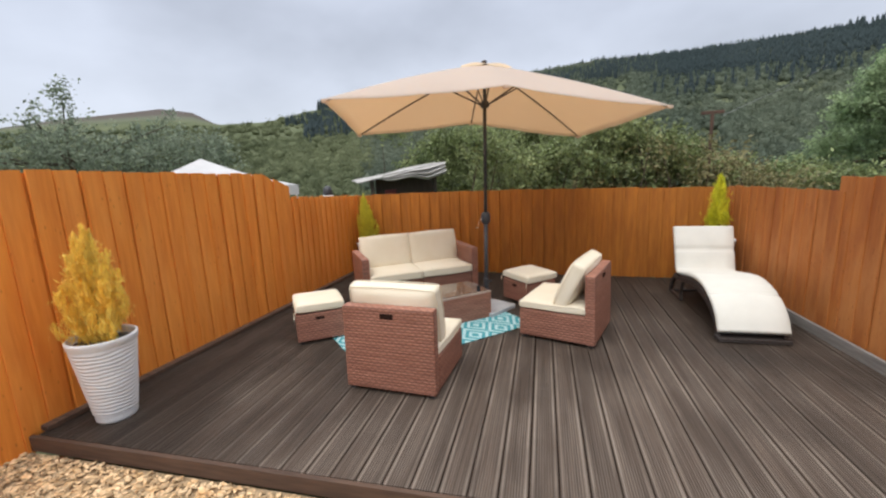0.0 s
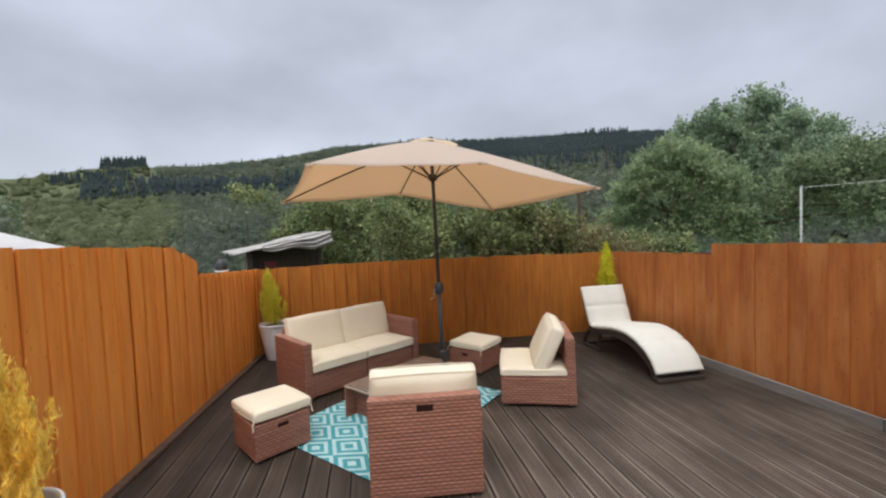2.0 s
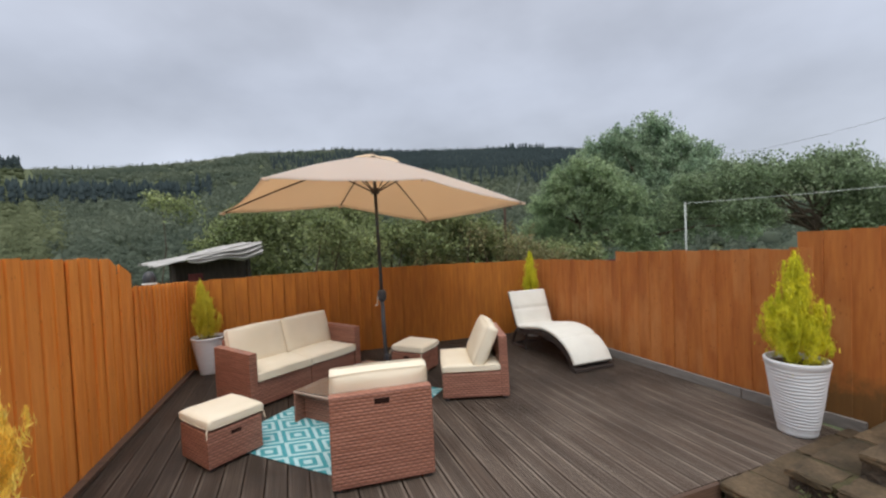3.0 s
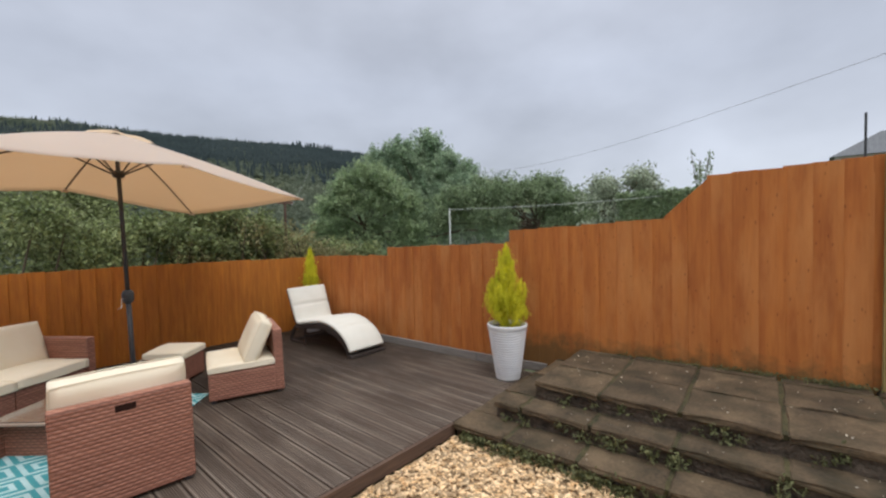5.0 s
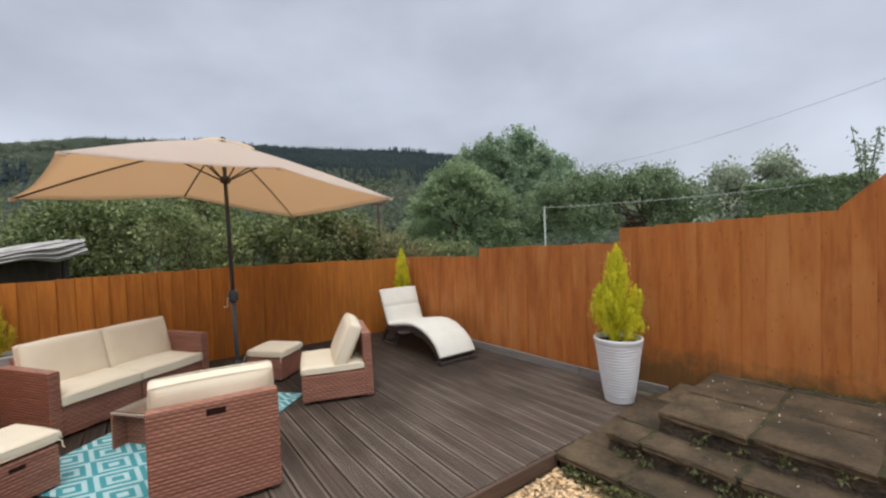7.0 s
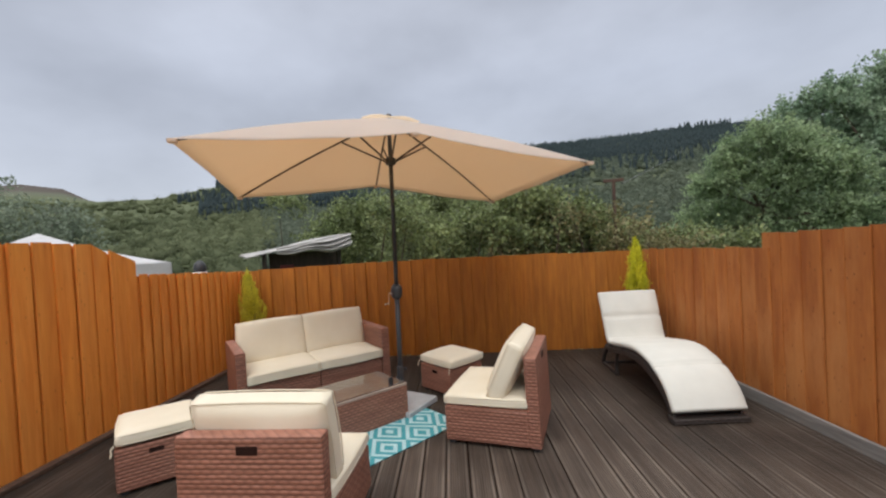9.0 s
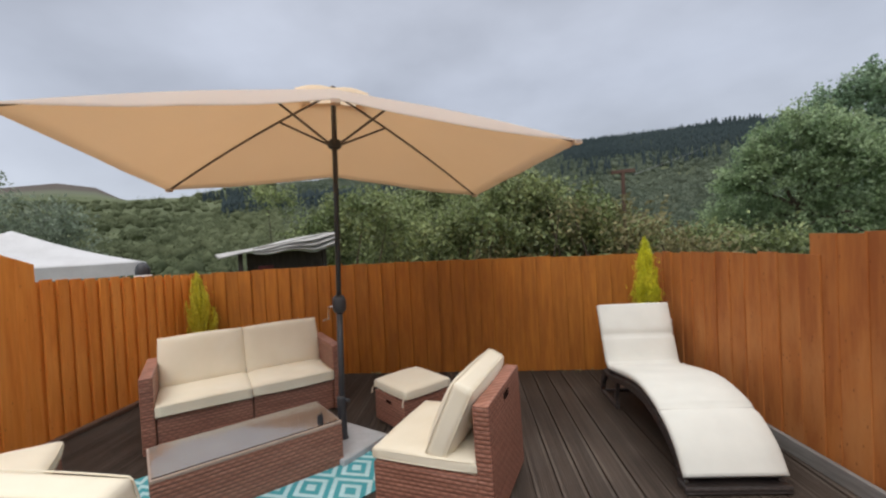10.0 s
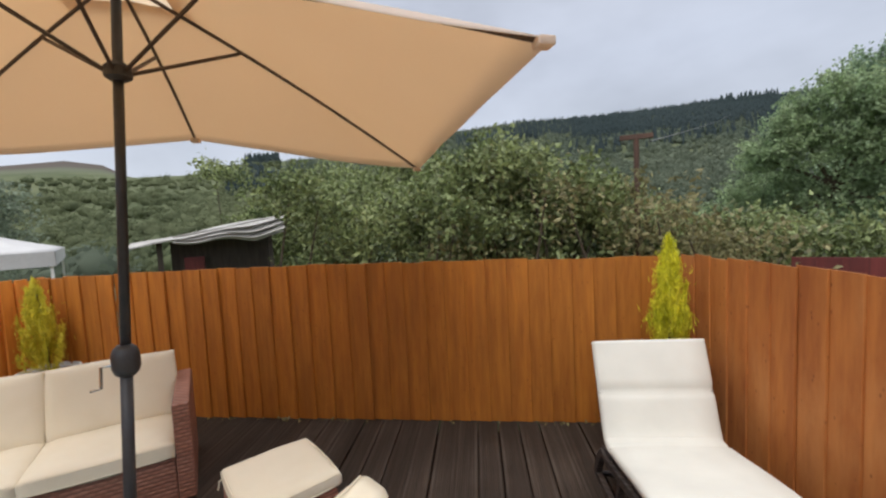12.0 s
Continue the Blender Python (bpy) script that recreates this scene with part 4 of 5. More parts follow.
rattan_sofa(pose(-1.567, 4.90, 0, 0, 0, 214.5))


def rattan_stool(at, label, drop=0.0, tilt=0):
    th = thing("rattan_footstool", label, "footstool", "rattan lounge set", at=at)
    h = 0.21
    body = part("body", box(-h, h, -h, h, 0.025, 0.285 - drop, 0.012), M["rattan"], th)
    # shade of the slot painted as a near-black block on the body
    part("handle_slot", box(-0.04, 0.04, -h - 0.002, -h + 0.02, 0.222 - drop, 0.25 - drop, 0.004), M["near_black"], body, "dark carrying slot")
    top = part("cushion", xform(pad(0.425, 0.425, 0.08, 0.013, 0.032, 21), pose(0.008, 0.006, 0.296 - drop, tilt, 0.8, 1.5)), M["cushion"], th, "cream cushion", True)
    welt(0.425, 0.425, 0.08, pose(0.008, 0.006, 0.296 - drop, tilt, 0.8, 1.5), top)
    for s in (-1, 1):
        part("tie", tube([(s * 0.205, -0.205, 0.315 - drop), (s * 0.222, -0.222, 0.30 - drop), (s * 0.219, -0.226, 0.275 - drop), (s * 0.226, -0.23, 0.258 - drop)], 0.004, sides=6), M["piping"], th, "cream fabric tie")
    for k in range(4):
        x, y = (-1, 1)[k % 2] * (h - 0.04), (-1, 1)[k // 2] * (h - 0.04)
        part("foot", box(x - 0.018, x + 0.018, y - 0.018, y + 0.018, 0.0, 0.026, 0.003), M["black_metal"], th)
    return th


rattan_stool(pose(-2.11, 3.45, 0, 0, 0, 35), "brown rattan footstool with cream cushion beside the fence")
rattan_stool(pose(-0.155, 4.76, 0, 0, 0, -47.5), "brown rattan footstool with cream cushion beside the parasol", 0.03)


def coffee_table(at):
    th = thing("rattan_coffee_table", "low brown rattan coffee table with a glass top", "coffee table", "rattan lounge set", at=at)
    w, d = 1.02, 0.45
    for s in (-1, 1):
        part("side_panel", box(-w / 2, w / 2, s * d / 2 - 0.02 * (s > 0) - 0.0 * (s < 0), s * d / 2 + 0.02 * (s < 0), 0.01, 0.272, 0.006), M["rattan"], th)
    for s in (-1, 1):
        x = s * (w / 2 - (0.12 if s < 0 else 0.02))
        part("end_panel", box(x - 0.012, x + 0.012, -d / 2 + 0.02, d / 2 - 0.02, 0.01, 0.265, 0.004), M["rattan"], th)
    part("top", box(-w / 2, w / 2, -d / 2, d / 2, 0.272, 0.292, 0.006), M["table_top"], th)
    part("glass_top", box(-w / 2 + 0.012, w / 2 - 0.012, -d / 2 + 0.012, d / 2 - 0.012, 0.2925, 0.298, 0.002), M["glass"], th, "clear glass sheet")
    return th


coffee_table(pose(-1.047, 3.95, 0, 0, 0, 40.5))


def small_lighter():
    th = thing("black_holder", "small black plastic holder on the glass table", "holder", at=pose(-0.635, 4.06, 0.298, 0, 0, 20))
    part("cup", lathe([(0.017, 0), (0.019, 0.004), (0.019, 0.05), (0.016, 0.05), (0.016, 0.01)], 20), M["black_metal"], th, smooth=False)
    part("arm", box(0.005, 0.012, -0.004, 0.004, 0.05, 0.075, 0.002), M["black_metal"], th)


small_lighter()


def rug(at):
    nx, ny = 24, 16
    w, d = 1.74, 1.2
    bm = bmesh.new()
    g = [[bm.verts.new((w * (i / nx - 0.5), d * (j / ny - 0.5), 0.004 + 0.0025 * noise.noise((i * 0.4, j * 0.4, 3.0)))) for i in range(nx + 1)] for j in range(ny + 1)]
    fs = [bm.faces.new((g[j][i], g[j][i + 1], g[j + 1][i + 1], g[j + 1][i])) for j in range(ny) for i in range(nx)]
    r = bmesh.ops.extrude_face_region(bm, geom=fs)
    for v in r["geom"]:
        if isinstance(v, bmesh.types.BMVert):
            v.co.z += 0.005
    ob = link("outdoor_rug", bm, M["rug"])
    ob.matrix_basis = at
    return tagged(ob, "teal and white diamond patterned outdoor rug on decking", "rug")


rug(pose(-1.34 + 0.87 * 0.72 - 0.6 * 0.694, 2.755 + 0.87 * 0.694 + 0.6 * 0.72, 0.001, 0, 0, 44))


# ---- parasol ----
def parasol():
    px, py = -0.60, 4.566
    ang = 18.4
    th = thing("parasol", "large rectangular beige parasol, open, on a dark pole", "parasol", at=pose(px, py, 0, 0, 0, ang))
    hx, hy = 1.43, 0.93
    peak = 2.585
    # far side is +y; the canopy hangs lower towards the far end
    ends = {(1, 1): 1.875, (-1, 1): 1.985, (-1, -1): 2.11, (1, -1): 1.985}
    mids = {1: 2.085, -1: 2.185}
    ring = [(hx, hy, ends[1, 1]), (0.0, hy + 0.02, mids[1]), (-hx, hy, ends[-1, 1]), (-1.50, -0.985, ends[-1, -1]), (0.0, -hy - 0.04, mids[-1]), (1.45, -0.967, ends[1, -1])]

    def lean(z):
        """The pole leans a little away from the walk."""
        return Vector(((z - 2.18) * 0.028, (z - 2.18) * 0.085, 0.0))

    def shifted(bm, z):
        return xform(bm, Matrix.Translation(lean(z)))

    top = Vector((0, 0, peak)) + lean(peak)

    def rib_point(i, s):
        e = Vector(ring[i])
        p = top.lerp(e, s)
        p.z += 0.03 * math.sin(math.pi * min(1, s))
        return p

    bm = bmesh.new()
    K, Q = 14, 12
    for i in range(6):
        j = (i + 1) % 6
        rows = []
        for a in range(K + 1):
            s = 0.12 + 0.88 * a / K
            p, q = rib_point(i, s), rib_point(j, s)
            row = []
            for b in range(Q + 1):
                u = b / Q
                c = p.lerp(q, u)
                sag = math.sin(math.pi * u)
                c.z -= 0.02 * sag * s * s
                # hems curve inwards between the rib ends
                c.x *= 1 - 0.022 * sag * s ** 4
                c.y *= 1 - 0.022 * sag * s ** 4
                c.z += 0.012 * noise.noise(c * 2.2) * sag
                row.append(bm.verts.new(c))
            rows.append(row)
        for r0, r1 in zip(rows, rows[1:]):
            for b in range(Q):
                bm.faces.new((r0[b], r0[b + 1], r1[b + 1], r1[b]))
    bmesh.ops.remove_doubles(bm, verts=bm.verts, dist=0.0008)
    canopy = part("canopy", bm, M["canopy"], th, "beige canopy cloth", True)
    sol = canopy.modifiers.new("thickness", "SOLIDIFY")
    sol.thickness = 0.002
    # vent cap over the peak
    bm = bmesh.new()
    rows = []
    for a in range(6):
        s = 0.03 + 0.145 * a / 5
        row = []
        for i in range(6):
            for b in range(6):
                c = rib_point(i, s).lerp(rib_point((i + 1) % 6, s), b / 6)
                c.z += 0.008 + (0.008 + 0.022 * math.sin(math.pi * b / 6)) * (a / 5)
                row.append(bm.verts.new(c))
        rows.append(row)
    for r0, r1 in zip(rows, rows[1:]):
        for b in range(36):
            bm.faces.new((r0[b], r0[(b + 1) % 36], r1[(b + 1) % 36], r1[b]))
    bm.faces.new(rows[0])
    part("vent_cap", bm, M["canopy"], canopy, "raised beige vent flap", True)
    part("pole", tube([lean(0.04) + Vector((0, 0, 0.04)), lean(1.05) + Vector((0, 0, 1.05))], 0.022, sides=16), M["black_metal"], th, smooth=True)
    part("upper_pole", tube([lean(1.0) + Vector((0, 0, 1.0)), lean(peak) + Vector((0, 0, peak - 0.01))], 0.019, sides=16), M["black_metal"], th, smooth=True)
    part("finial", shifted(lathe([(0.012, peak + 0.005), (0.028, peak + 0.015), (0.03, peak + 0.025), (0.014, peak + 0.036)], 16), peak), M["bronze_metal"], th, smooth=True)
    part("top_hub", shifted(lathe([(0.03, peak - 0.06), (0.045, peak - 0.05), (0.045, peak - 0.02), (0.02, peak)], 16), peak), M["black_metal"], th)
    hub = part("runner", lathe([(0.028, 2.14), (0.05, 2.155), (0.05, 2.195), (0.03, 2.215)], 16), M["black_metal"], th)
    for i in range(6):
        pts = [rib_point(i, 0.03 + 0.955 * k / 10) - Vector((0, 0, 0.014)) for k in range(11)]
        rib = part("rib", tube(pts, 0.0085, sides=6), M["bronze_metal"], th)
        s = 0.285 if i not in (1, 4) else 0.40
        j = rib_point(i, s) - Vector((0, 0, 0.026))
        d = Vector((j.x, j.y, 0)).normalized()
        part("strut", tube([d * 0.04 + Vector((0, 0, 2.175)), j], 0.0085, sides=6), M["bronze_metal"], rib)
        e = rib_point(i, 0.985)
        part("rib_pocket", box(e.x - 0.025, e.x + 0.025, e.y - 0.025, e.y + 0.025, e.z - 0.03, e.z - 0.004, 0.006), M["canopy"], rib, "stitched beige end pocket")
    crank = part("crank_box", shifted(lathe([(0.026, 0.93), (0.042, 0.945), (0.05, 0.97), (0.05, 1.02), (0.042, 1.045), (0.026, 1.06)], 20), 0.98), M["black_metal"], th, smooth=True)
    part("crank_handle", shifted(tube([(-0.04, -0.02, 0.985), (-0.075, -0.03, 0.985), (-0.08, -0.032, 0.9), (-0.115, -0.04, 0.895)], 0.006, sides=8), 0.98), M["chrome"], crank, "chrome crank handle")
    part("lock_knob", shifted(tube([(0.012, -0.01, 0.32), (0.05, -0.04, 0.32)], 0.012, sides=10), 0.32), M["black_metal"], th)
    base = part("base_slab", shifted(xform(box(-0.21, 0.21, -0.21, 0.21, 0.0, 0.05, 0.012), pose(0.02, -0.02, 0, 0, 0, -49)), 0.0), M["base_slab"], th, "pale grey slab base")
    part("base_sleeve", shifted(lathe([(0.04, 0.05), (0.032, 0.07), (0.030, 0.34), (0.025, 0.35)], 20), 0.12), M["black_metal"], base)


parasol()


# ---- sun lounger ----
def lounger():
    x0, x1 = 1.447, 1.977
    th = thing("sun_lounger", "wavy dark rattan sun lounger with off-white cushion", "sun lounger", at=pose((x0 + x1) / 2, 3.78, 0, 0, 0, 0))
    w = x1 - x0
    keys = [(0.0, 0.075), (0.10, 0.20), (0.26, 0.30), (0.46, 0.355), (0.66, 0.365), (0.88, 0.335), (1.10, 0.295), (1.26, 0.275), (1.33, 0.31), (1.41, 0.46), (1.49, 0.62), (1.56, 0.745)]

    def spline(keys):
        """Evenly spaced points along a smooth curve through the keys."""
        P_ = [Vector((0, *k)) for k in keys]
        P_ = [P_[0] * 2 - P_[1]] + P_ + [P_[-1] * 2 - P_[-2]]
        out = []
        for i in range(1, len(P_) - 2):
            a, b, c, d = P_[i - 1:i + 3]
            for k in range(8):
                t = k / 8
                out.append(0.5 * ((2 * b) + (c - a) * t + (2 * a - 5 * b + 4 * c - d) * t * t + (3 * b - a - 3 * c + d) * t ** 3))
        out.append(P_[-2])
        return out

    curve = spline(keys)

    def ribbon(offset, thick, half, crease=0.0, edge=0.0):
        bm = bmesh.new()
        rings = []
        for i, p in enumerate(curve):
            t = (curve[min(i + 1, len(curve) - 1)] - curve[max(i - 1, 0)]).normalized()
            n = Vector((0, -t.z, t.y))
            f = i / (len(curve) - 1)
            dip = sum(math.exp(-((f - c) / 0.008) ** 2) for c in (0.19, 0.60, 0.845)) * crease
            lo, hi = p + n * offset, p + n * (offset + thick - dip)
            shift, wide = 0.082 * f, half * (1 + 0.15 * f)
            e = thick * 0.3
            row = [(-wide + e, lo), (-wide, lo + n * e), (-wide, hi - n * e), (-wide + e, hi)] + [(wide * u, hi + n * 0.006 * (1 - u * u)) for u in (-0.6, -0.2, 0.2, 0.6)] + [(wide - e, hi), (wide, hi - n * e), (wide, lo + n * e), (wide - e, lo)]
            rings.append([bm.verts.new((x + shift, q.y, q.z)) for x, q in row])
        m = len(rings[0])
        for r0, r1 in zip(rings, rings[1:]):
            for k in range(m):
                bm.faces.new((r0[k], r0[(k + 1) % m], r1[(k + 1) % m], r1[k]))
        bm.faces.new(rings[0])
        bm.faces.new(rings[-1][::-1])
        return bm

    part("bed", ribbon(-0.055, 0.045, w / 2 - 0.012), M["lounger_weave"], th, "dark woven lounger bed", True)
    pad_ob = part("cushion", ribbon(-0.008, 0.052, w / 2 + 0.004, 0.024), M["cushion_white"], th, "off-white quilted cushion in sections", True)
    for f in (0.19, 0.60, 0.845):
        i = round(f * (len(curve) - 1))
        p = curve[i]
        t = (curve[i + 1] - curve[i - 1]).normalized()
        nrm = Vector((0, -t.z, t.y))
        q = p + nrm * 0.0225
        hw = (w / 2 + 0.002) * (1 + 0.15 * f)
        part("seam", tube([(-hw + 0.082 * f, q.y, q.z), (0.082 * f, q.y, q.z + 0.004), (hw + 0.082 * f, q.y, q.z)], 0.004, sides=5), M["seam"], pad_ob)
    part("foot_end", box(-w / 2 - 0.008, w / 2 + 0.008, -0.045, 0.055, 0.004, 0.046, 0.008), M["lounger_weave"], th, "dark woven foot frame")

    def strap(points, x, half=0.016, deep=0.02):
        """A flat bent bar in the side plane of the lounger."""
        bm = bmesh.new()
        rows = []
        for i, (y, z) in enumerate(points):
            a, b = points[max(i - 1, 0)], points[min(i + 1, len(points) - 1)]
            t = Vector((0, b[0] - a[0], b[1] - a[1])).normalized()
            nn = Vector((0, -t.z, t.y)) * deep
            p = Vector((x, y, z))
            rows.append([bm.verts.new(p + q) for q in (Vector((-half, 0, 0)) - nn, Vector((half, 0, 0)) - nn, Vector((half, 0, 0)) + nn, Vector((-half, 0, 0)) + nn)])
        for r0, r1 in zip(rows, rows[1:]):
            for k in range(4):
                bm.faces.new((r0[k], r0[(k + 1) % 4], r1[(k + 1) % 4], r1[k]))
        bm.faces.new(rows[0])
        bm.faces.new(rows[-1][::-1])
        return bm

    for s in (-1, 1):
        x = s * (w / 2 + 0.008) + 0.045
        part("skirt", raw_side(curve, s * (w / 2 - 0.02)), M["lounger_weave"], th)
        part("rear_leg", strap([(1.20, 0.27), (1.32, 0.24), (1.42, 0.13), (1.475, 0.025)], x), M["lounger_weave"], th)
        part("floor_bar", box(x - 0.016, x + 0.016, 1.08, 1.485, 0.0, 0.03, 0.005), M["lounger_weave"], th)
        part("brace", strap([(1.10, 0.02), (1.115, 0.09), (1.09, 0.18), (1.05, 0.26)], x, 0.014, 0.014), M["lounger_weave"], th)
    part("rear_foot_bar", tube([(-w / 2 + 0.04, 1.465, 0.016), (w / 2 + 0.05, 1.465, 0.016)], 0.013, sides=8), M["black_metal"], th)


def raw_side(curve, x):
    """Woven side skirt between the bed and its lower frame, arched beneath."""
    bm = bmesh.new()
    cols = []
    n = int(len(curve) * 0.7)
    for i, p in enumerate(curve[:n]):
        f = i / (n - 1)
        low = max(0.004, p.z - 0.055 - 0.05 * (1 - f))
        if f < 0.1:
            low = 0.004
        cols.append([bm.verts.new((x + dx, p.y, z)) for dx, z in ((-0.012, low), (0.012, low), (0.012, p.z - 0.03), (-0.012, p.z - 0.03))])
    for a, b in zip(cols, cols[1:]):
        for k in range(4):
            bm.faces.new((a[k], a[(k + 1) % 4], b[(k + 1) % 4], b[k]))
    bm.faces.new(cols[0])
    bm.faces.new(cols[-1][::-1])
    return bm


lounger()


# ---- planters ----
def planter(at, label, leaf, height, radius, seed, n=2600, lean=0.0):
    th = thing("potted_cypress", label, "potted plant", "potted cypresses", at=at)
    H = 0.575
    prof = [(0.116, 0.0), (0.124, 0.008), (0.127, 0.03), (0.124, 0.048), (0.128, 0.056)]
    for k in range(18):
        z = 0.06 + (H - 0.115) * k / 18
        f = z / H
        r = 0.121 + 0.084 * f ** 0.85
        prof += [(r - 0.007, z), (r + 0.001, z + 0.007), (r + 0.002, z + 0.015), (r - 0.003, z + 0.021)]
    prof += [(0.203, H - 0.045), (0.206, H - 0.02), (0.208, H - 0.008), (0.203, H), (0.192, H), (0.186, H - 0.012), (0.182, H - 0.06), (0.0, H - 0.06)]
    bm = lathe(prof[:-1], 56)
    for v in bm.verts:
        a = math.atan2(v.co.y, v.co.x)
        if 0.06 < v.co.z < H - 0.05:
            v.co.z += 0.005 * math.sin(2 * a + seed + v.co.z * 9) + 0.003 * math.sin(5 * a + v.co.z * 30)
    part("pot", bm, M["pot"], th, "pale pot with wavy horizontal ribs", True)
    bm = lathe([(0.181, H - 0.075), (0.181, H - 0.045), (0.1, H - 0.035), (0.01, H - 0.03)], 24)
    for v in bm.verts:
        v.co.z += 0.008 * noise.noise(v.co * 40)
    part("soil", bm, M["soil"], th, "dark potting soil", True)
    part("stem", tube([(0, 0, H - 0.05), (0.01, 0, H + height * 0.4), (lean * 0.5, 0, H + height * 0.75)], 0.012, taper=0.4), M["bark"], th)
    # feathery sprays rising from the stem, several plumes
    rng = np.random.default_rng(seed)
    vs, fs, k = [], [], 0
    plumes = 130
    for p in range(plumes):
        f = rng.uniform(0, 1) ** 1.05
        a = rng.uniform(0, 6.28)
        # widest a third of the way up, narrowing to a point
        env = radius * (1 - f) ** 0.75 * (0.82 + 0.5 * min(f, 0.35)) * rng.uniform(0.35, 1.08)
        z0 = H - 0.05 + f * height * 0.72
        ln = height * rng.uniform(0.16, 0.34) * (1.0 - 0.2 * f)
        start = np.array([0.35 * env * math.cos(a) + lean * f, 0.35 * env * math.sin(a), z0])
        tip = np.array([env * math.cos(a) + lean * f * 1.1, env * math.sin(a), z0 + ln])
        m = n // plumes
        t = rng.uniform(0, 1, m)[:, None] ** 0.85
        bow = np.array([0.25 * env * math.cos(a), 0.25 * env * math.sin(a), 0.0])
        side = np.abs(rng.normal(size=(m, 1)))
        pts = start * (1 - t) + tip * t + bow * np.sin(t * 3.14) + rng.normal(size=(m, 3)) * 0.017 * (1.3 - t) * side
        v, fc = leaves(pts, 0.042, rng, 2.2, 0.13)
        vs.append(v)
        fs.append(fc + k)
        k += len(v)
    raw("foliage", np.concatenate(vs), np.concatenate(fs), leaf, th)
    return th


planter(pose(-2.765, 1.955, 0.0) @ Matrix.Diagonal((0.92, 0.92, 0.99, 1)), "yellowing cypress in a ribbed white pot", M["amber_leaf"], 0.80, 0.27, 3, 26000)
planter(pose(-2.585, 5.885, 0.0) @ Matrix.Diagonal((0.97, 0.97, 0.82, 1)), "small olive-gold cypress in a ribbed white pot", M["olive_leaf"], 0.98, 0.20, 5, 16000, -0.06)
planter(pose(2.068, 1.88, 0.002, 0, 0, 40), "golden cypress in a ribbed white pot beside the steps", M["gold_leaf"], 0.93, 0.25, 8, 28000)
planter(pose(2.03, 5.58, 0.0), "golden cypress in a ribbed white pot behind the lounger", M["gold_leaf"], 0.885, 0.135, 12, 16000)


# ---- beyond the fences ----
def bush(name, label, lobes, n, size, leaf, seed, spread, group=""):
    rng = np.random.default_rng(seed)
    th = thing(name, label, "bush", group)
    pts = np.concatenate([clumped(rng, n // 2, lobes, spread), sprays(rng, lobes, n // 2, (0.7, 1.35), 0.3, spread * 0.9, 30)])
    pts[:, 2] = np.maximum(pts[:, 2], 0.0)
    v, f = leaves(pts, size, rng)
    raw("foliage", v, f, leaf, th)
    rr = random.Random(seed)
    for l in lobes[::2]:
        base = (l[0] + rr.uniform(-0.3, 0.3), l[1] + rr.uniform(-0.2, 0.2), -0.6)
        mid = (l[0] + rr.uniform(-0.2, 0.2), l[1], l[2] * 0.6)
        part("stem", tube([base, mid, (l[0], l[1], l[2] - l[5] * 0.2)], 0.02, None, 6, 0.3), M["bark"], th)
    return th


def bush_lobes(seed, x0, x1, y0, y1, tops, n, r):
    rr = random.Random(seed)
    out = []
    for _ in range(n):
        x = rr.uniform(x0, x1)
        t = float(np.interp(x, [p[0] for p in tops], [p[1] for p in tops])) * rr.uniform(0.8, 1.0)
        s = r * rr.uniform(0.6, 1.2)
        out.append((x, rr.uniform(y0, y1), t - s * 0.9, s * 1.2, s, s))
        out.append((x + rr.uniform(-0.3, 0.3), rr.uniform(y0, y1), rr.uniform(0.5, max(0.8, t - 0.8)), s * 1.2, s, s))
    return out


TOPS = [(-2.6, 1.7), (-1.9, 2.1), (-1.2, 2.2), (-0.5, 2.05), (0.1, 2.06), (0.6, 2.2), (1.0, 2.34), (1.5, 2.28), (1.8, 2.0), (2.3, 1.86), (2.7, 1.66), (3.2, 1.5), (3.8, 1.46), (5.0, 1.4)]
bush("bramble_thicket", "dense green bramble and shrub thicket behind the fence", bush_lobes(3, -1.1, 4.6, 6.6, 8.0, TOPS, 62, 0.33), 94000, 0.062, M["leaf_bush"], 31, 0.075)
bush("hawthorn_thicket", "light green hawthorn thicket behind the shed", bush_lobes(9, -3.3, 0.4, 10.2, 11.6, [(-3.3, 1.9), (-2.7, 2.7), (-1.5, 2.95), (0.4, 3.0)], 26, 0.46) + [(-4.2, 10.8, 2.7, 0.42, 0.3, 0.2), (-3.7, 10.8, 2.55, 0.5, 0.3, 0.25)], 40000, 0.09, M["leaf_bush"], 33, 0.10)
bush("dry_shrub", "brownish flowering shrub in the thicket", bush_lobes(5, 0.3, 4.0, 6.5, 7.3, [(0.3, 1.95), (1.0, 2.2), (1.6, 2.15), (2.3, 1.8), (2.8, 1.55), (4.0, 1.36)], 20, 0.26) + [(2.35, 6.5, 1.5, 0.34, 0.2, 0.32), (2.15, 6.55, 1.3, 0.34, 0.2, 0.3), (2.6, 6.5, 1.3, 0.3, 0.2, 0.3)], 10500, 0.058, M["leaf_dry"], 32, 0.09)


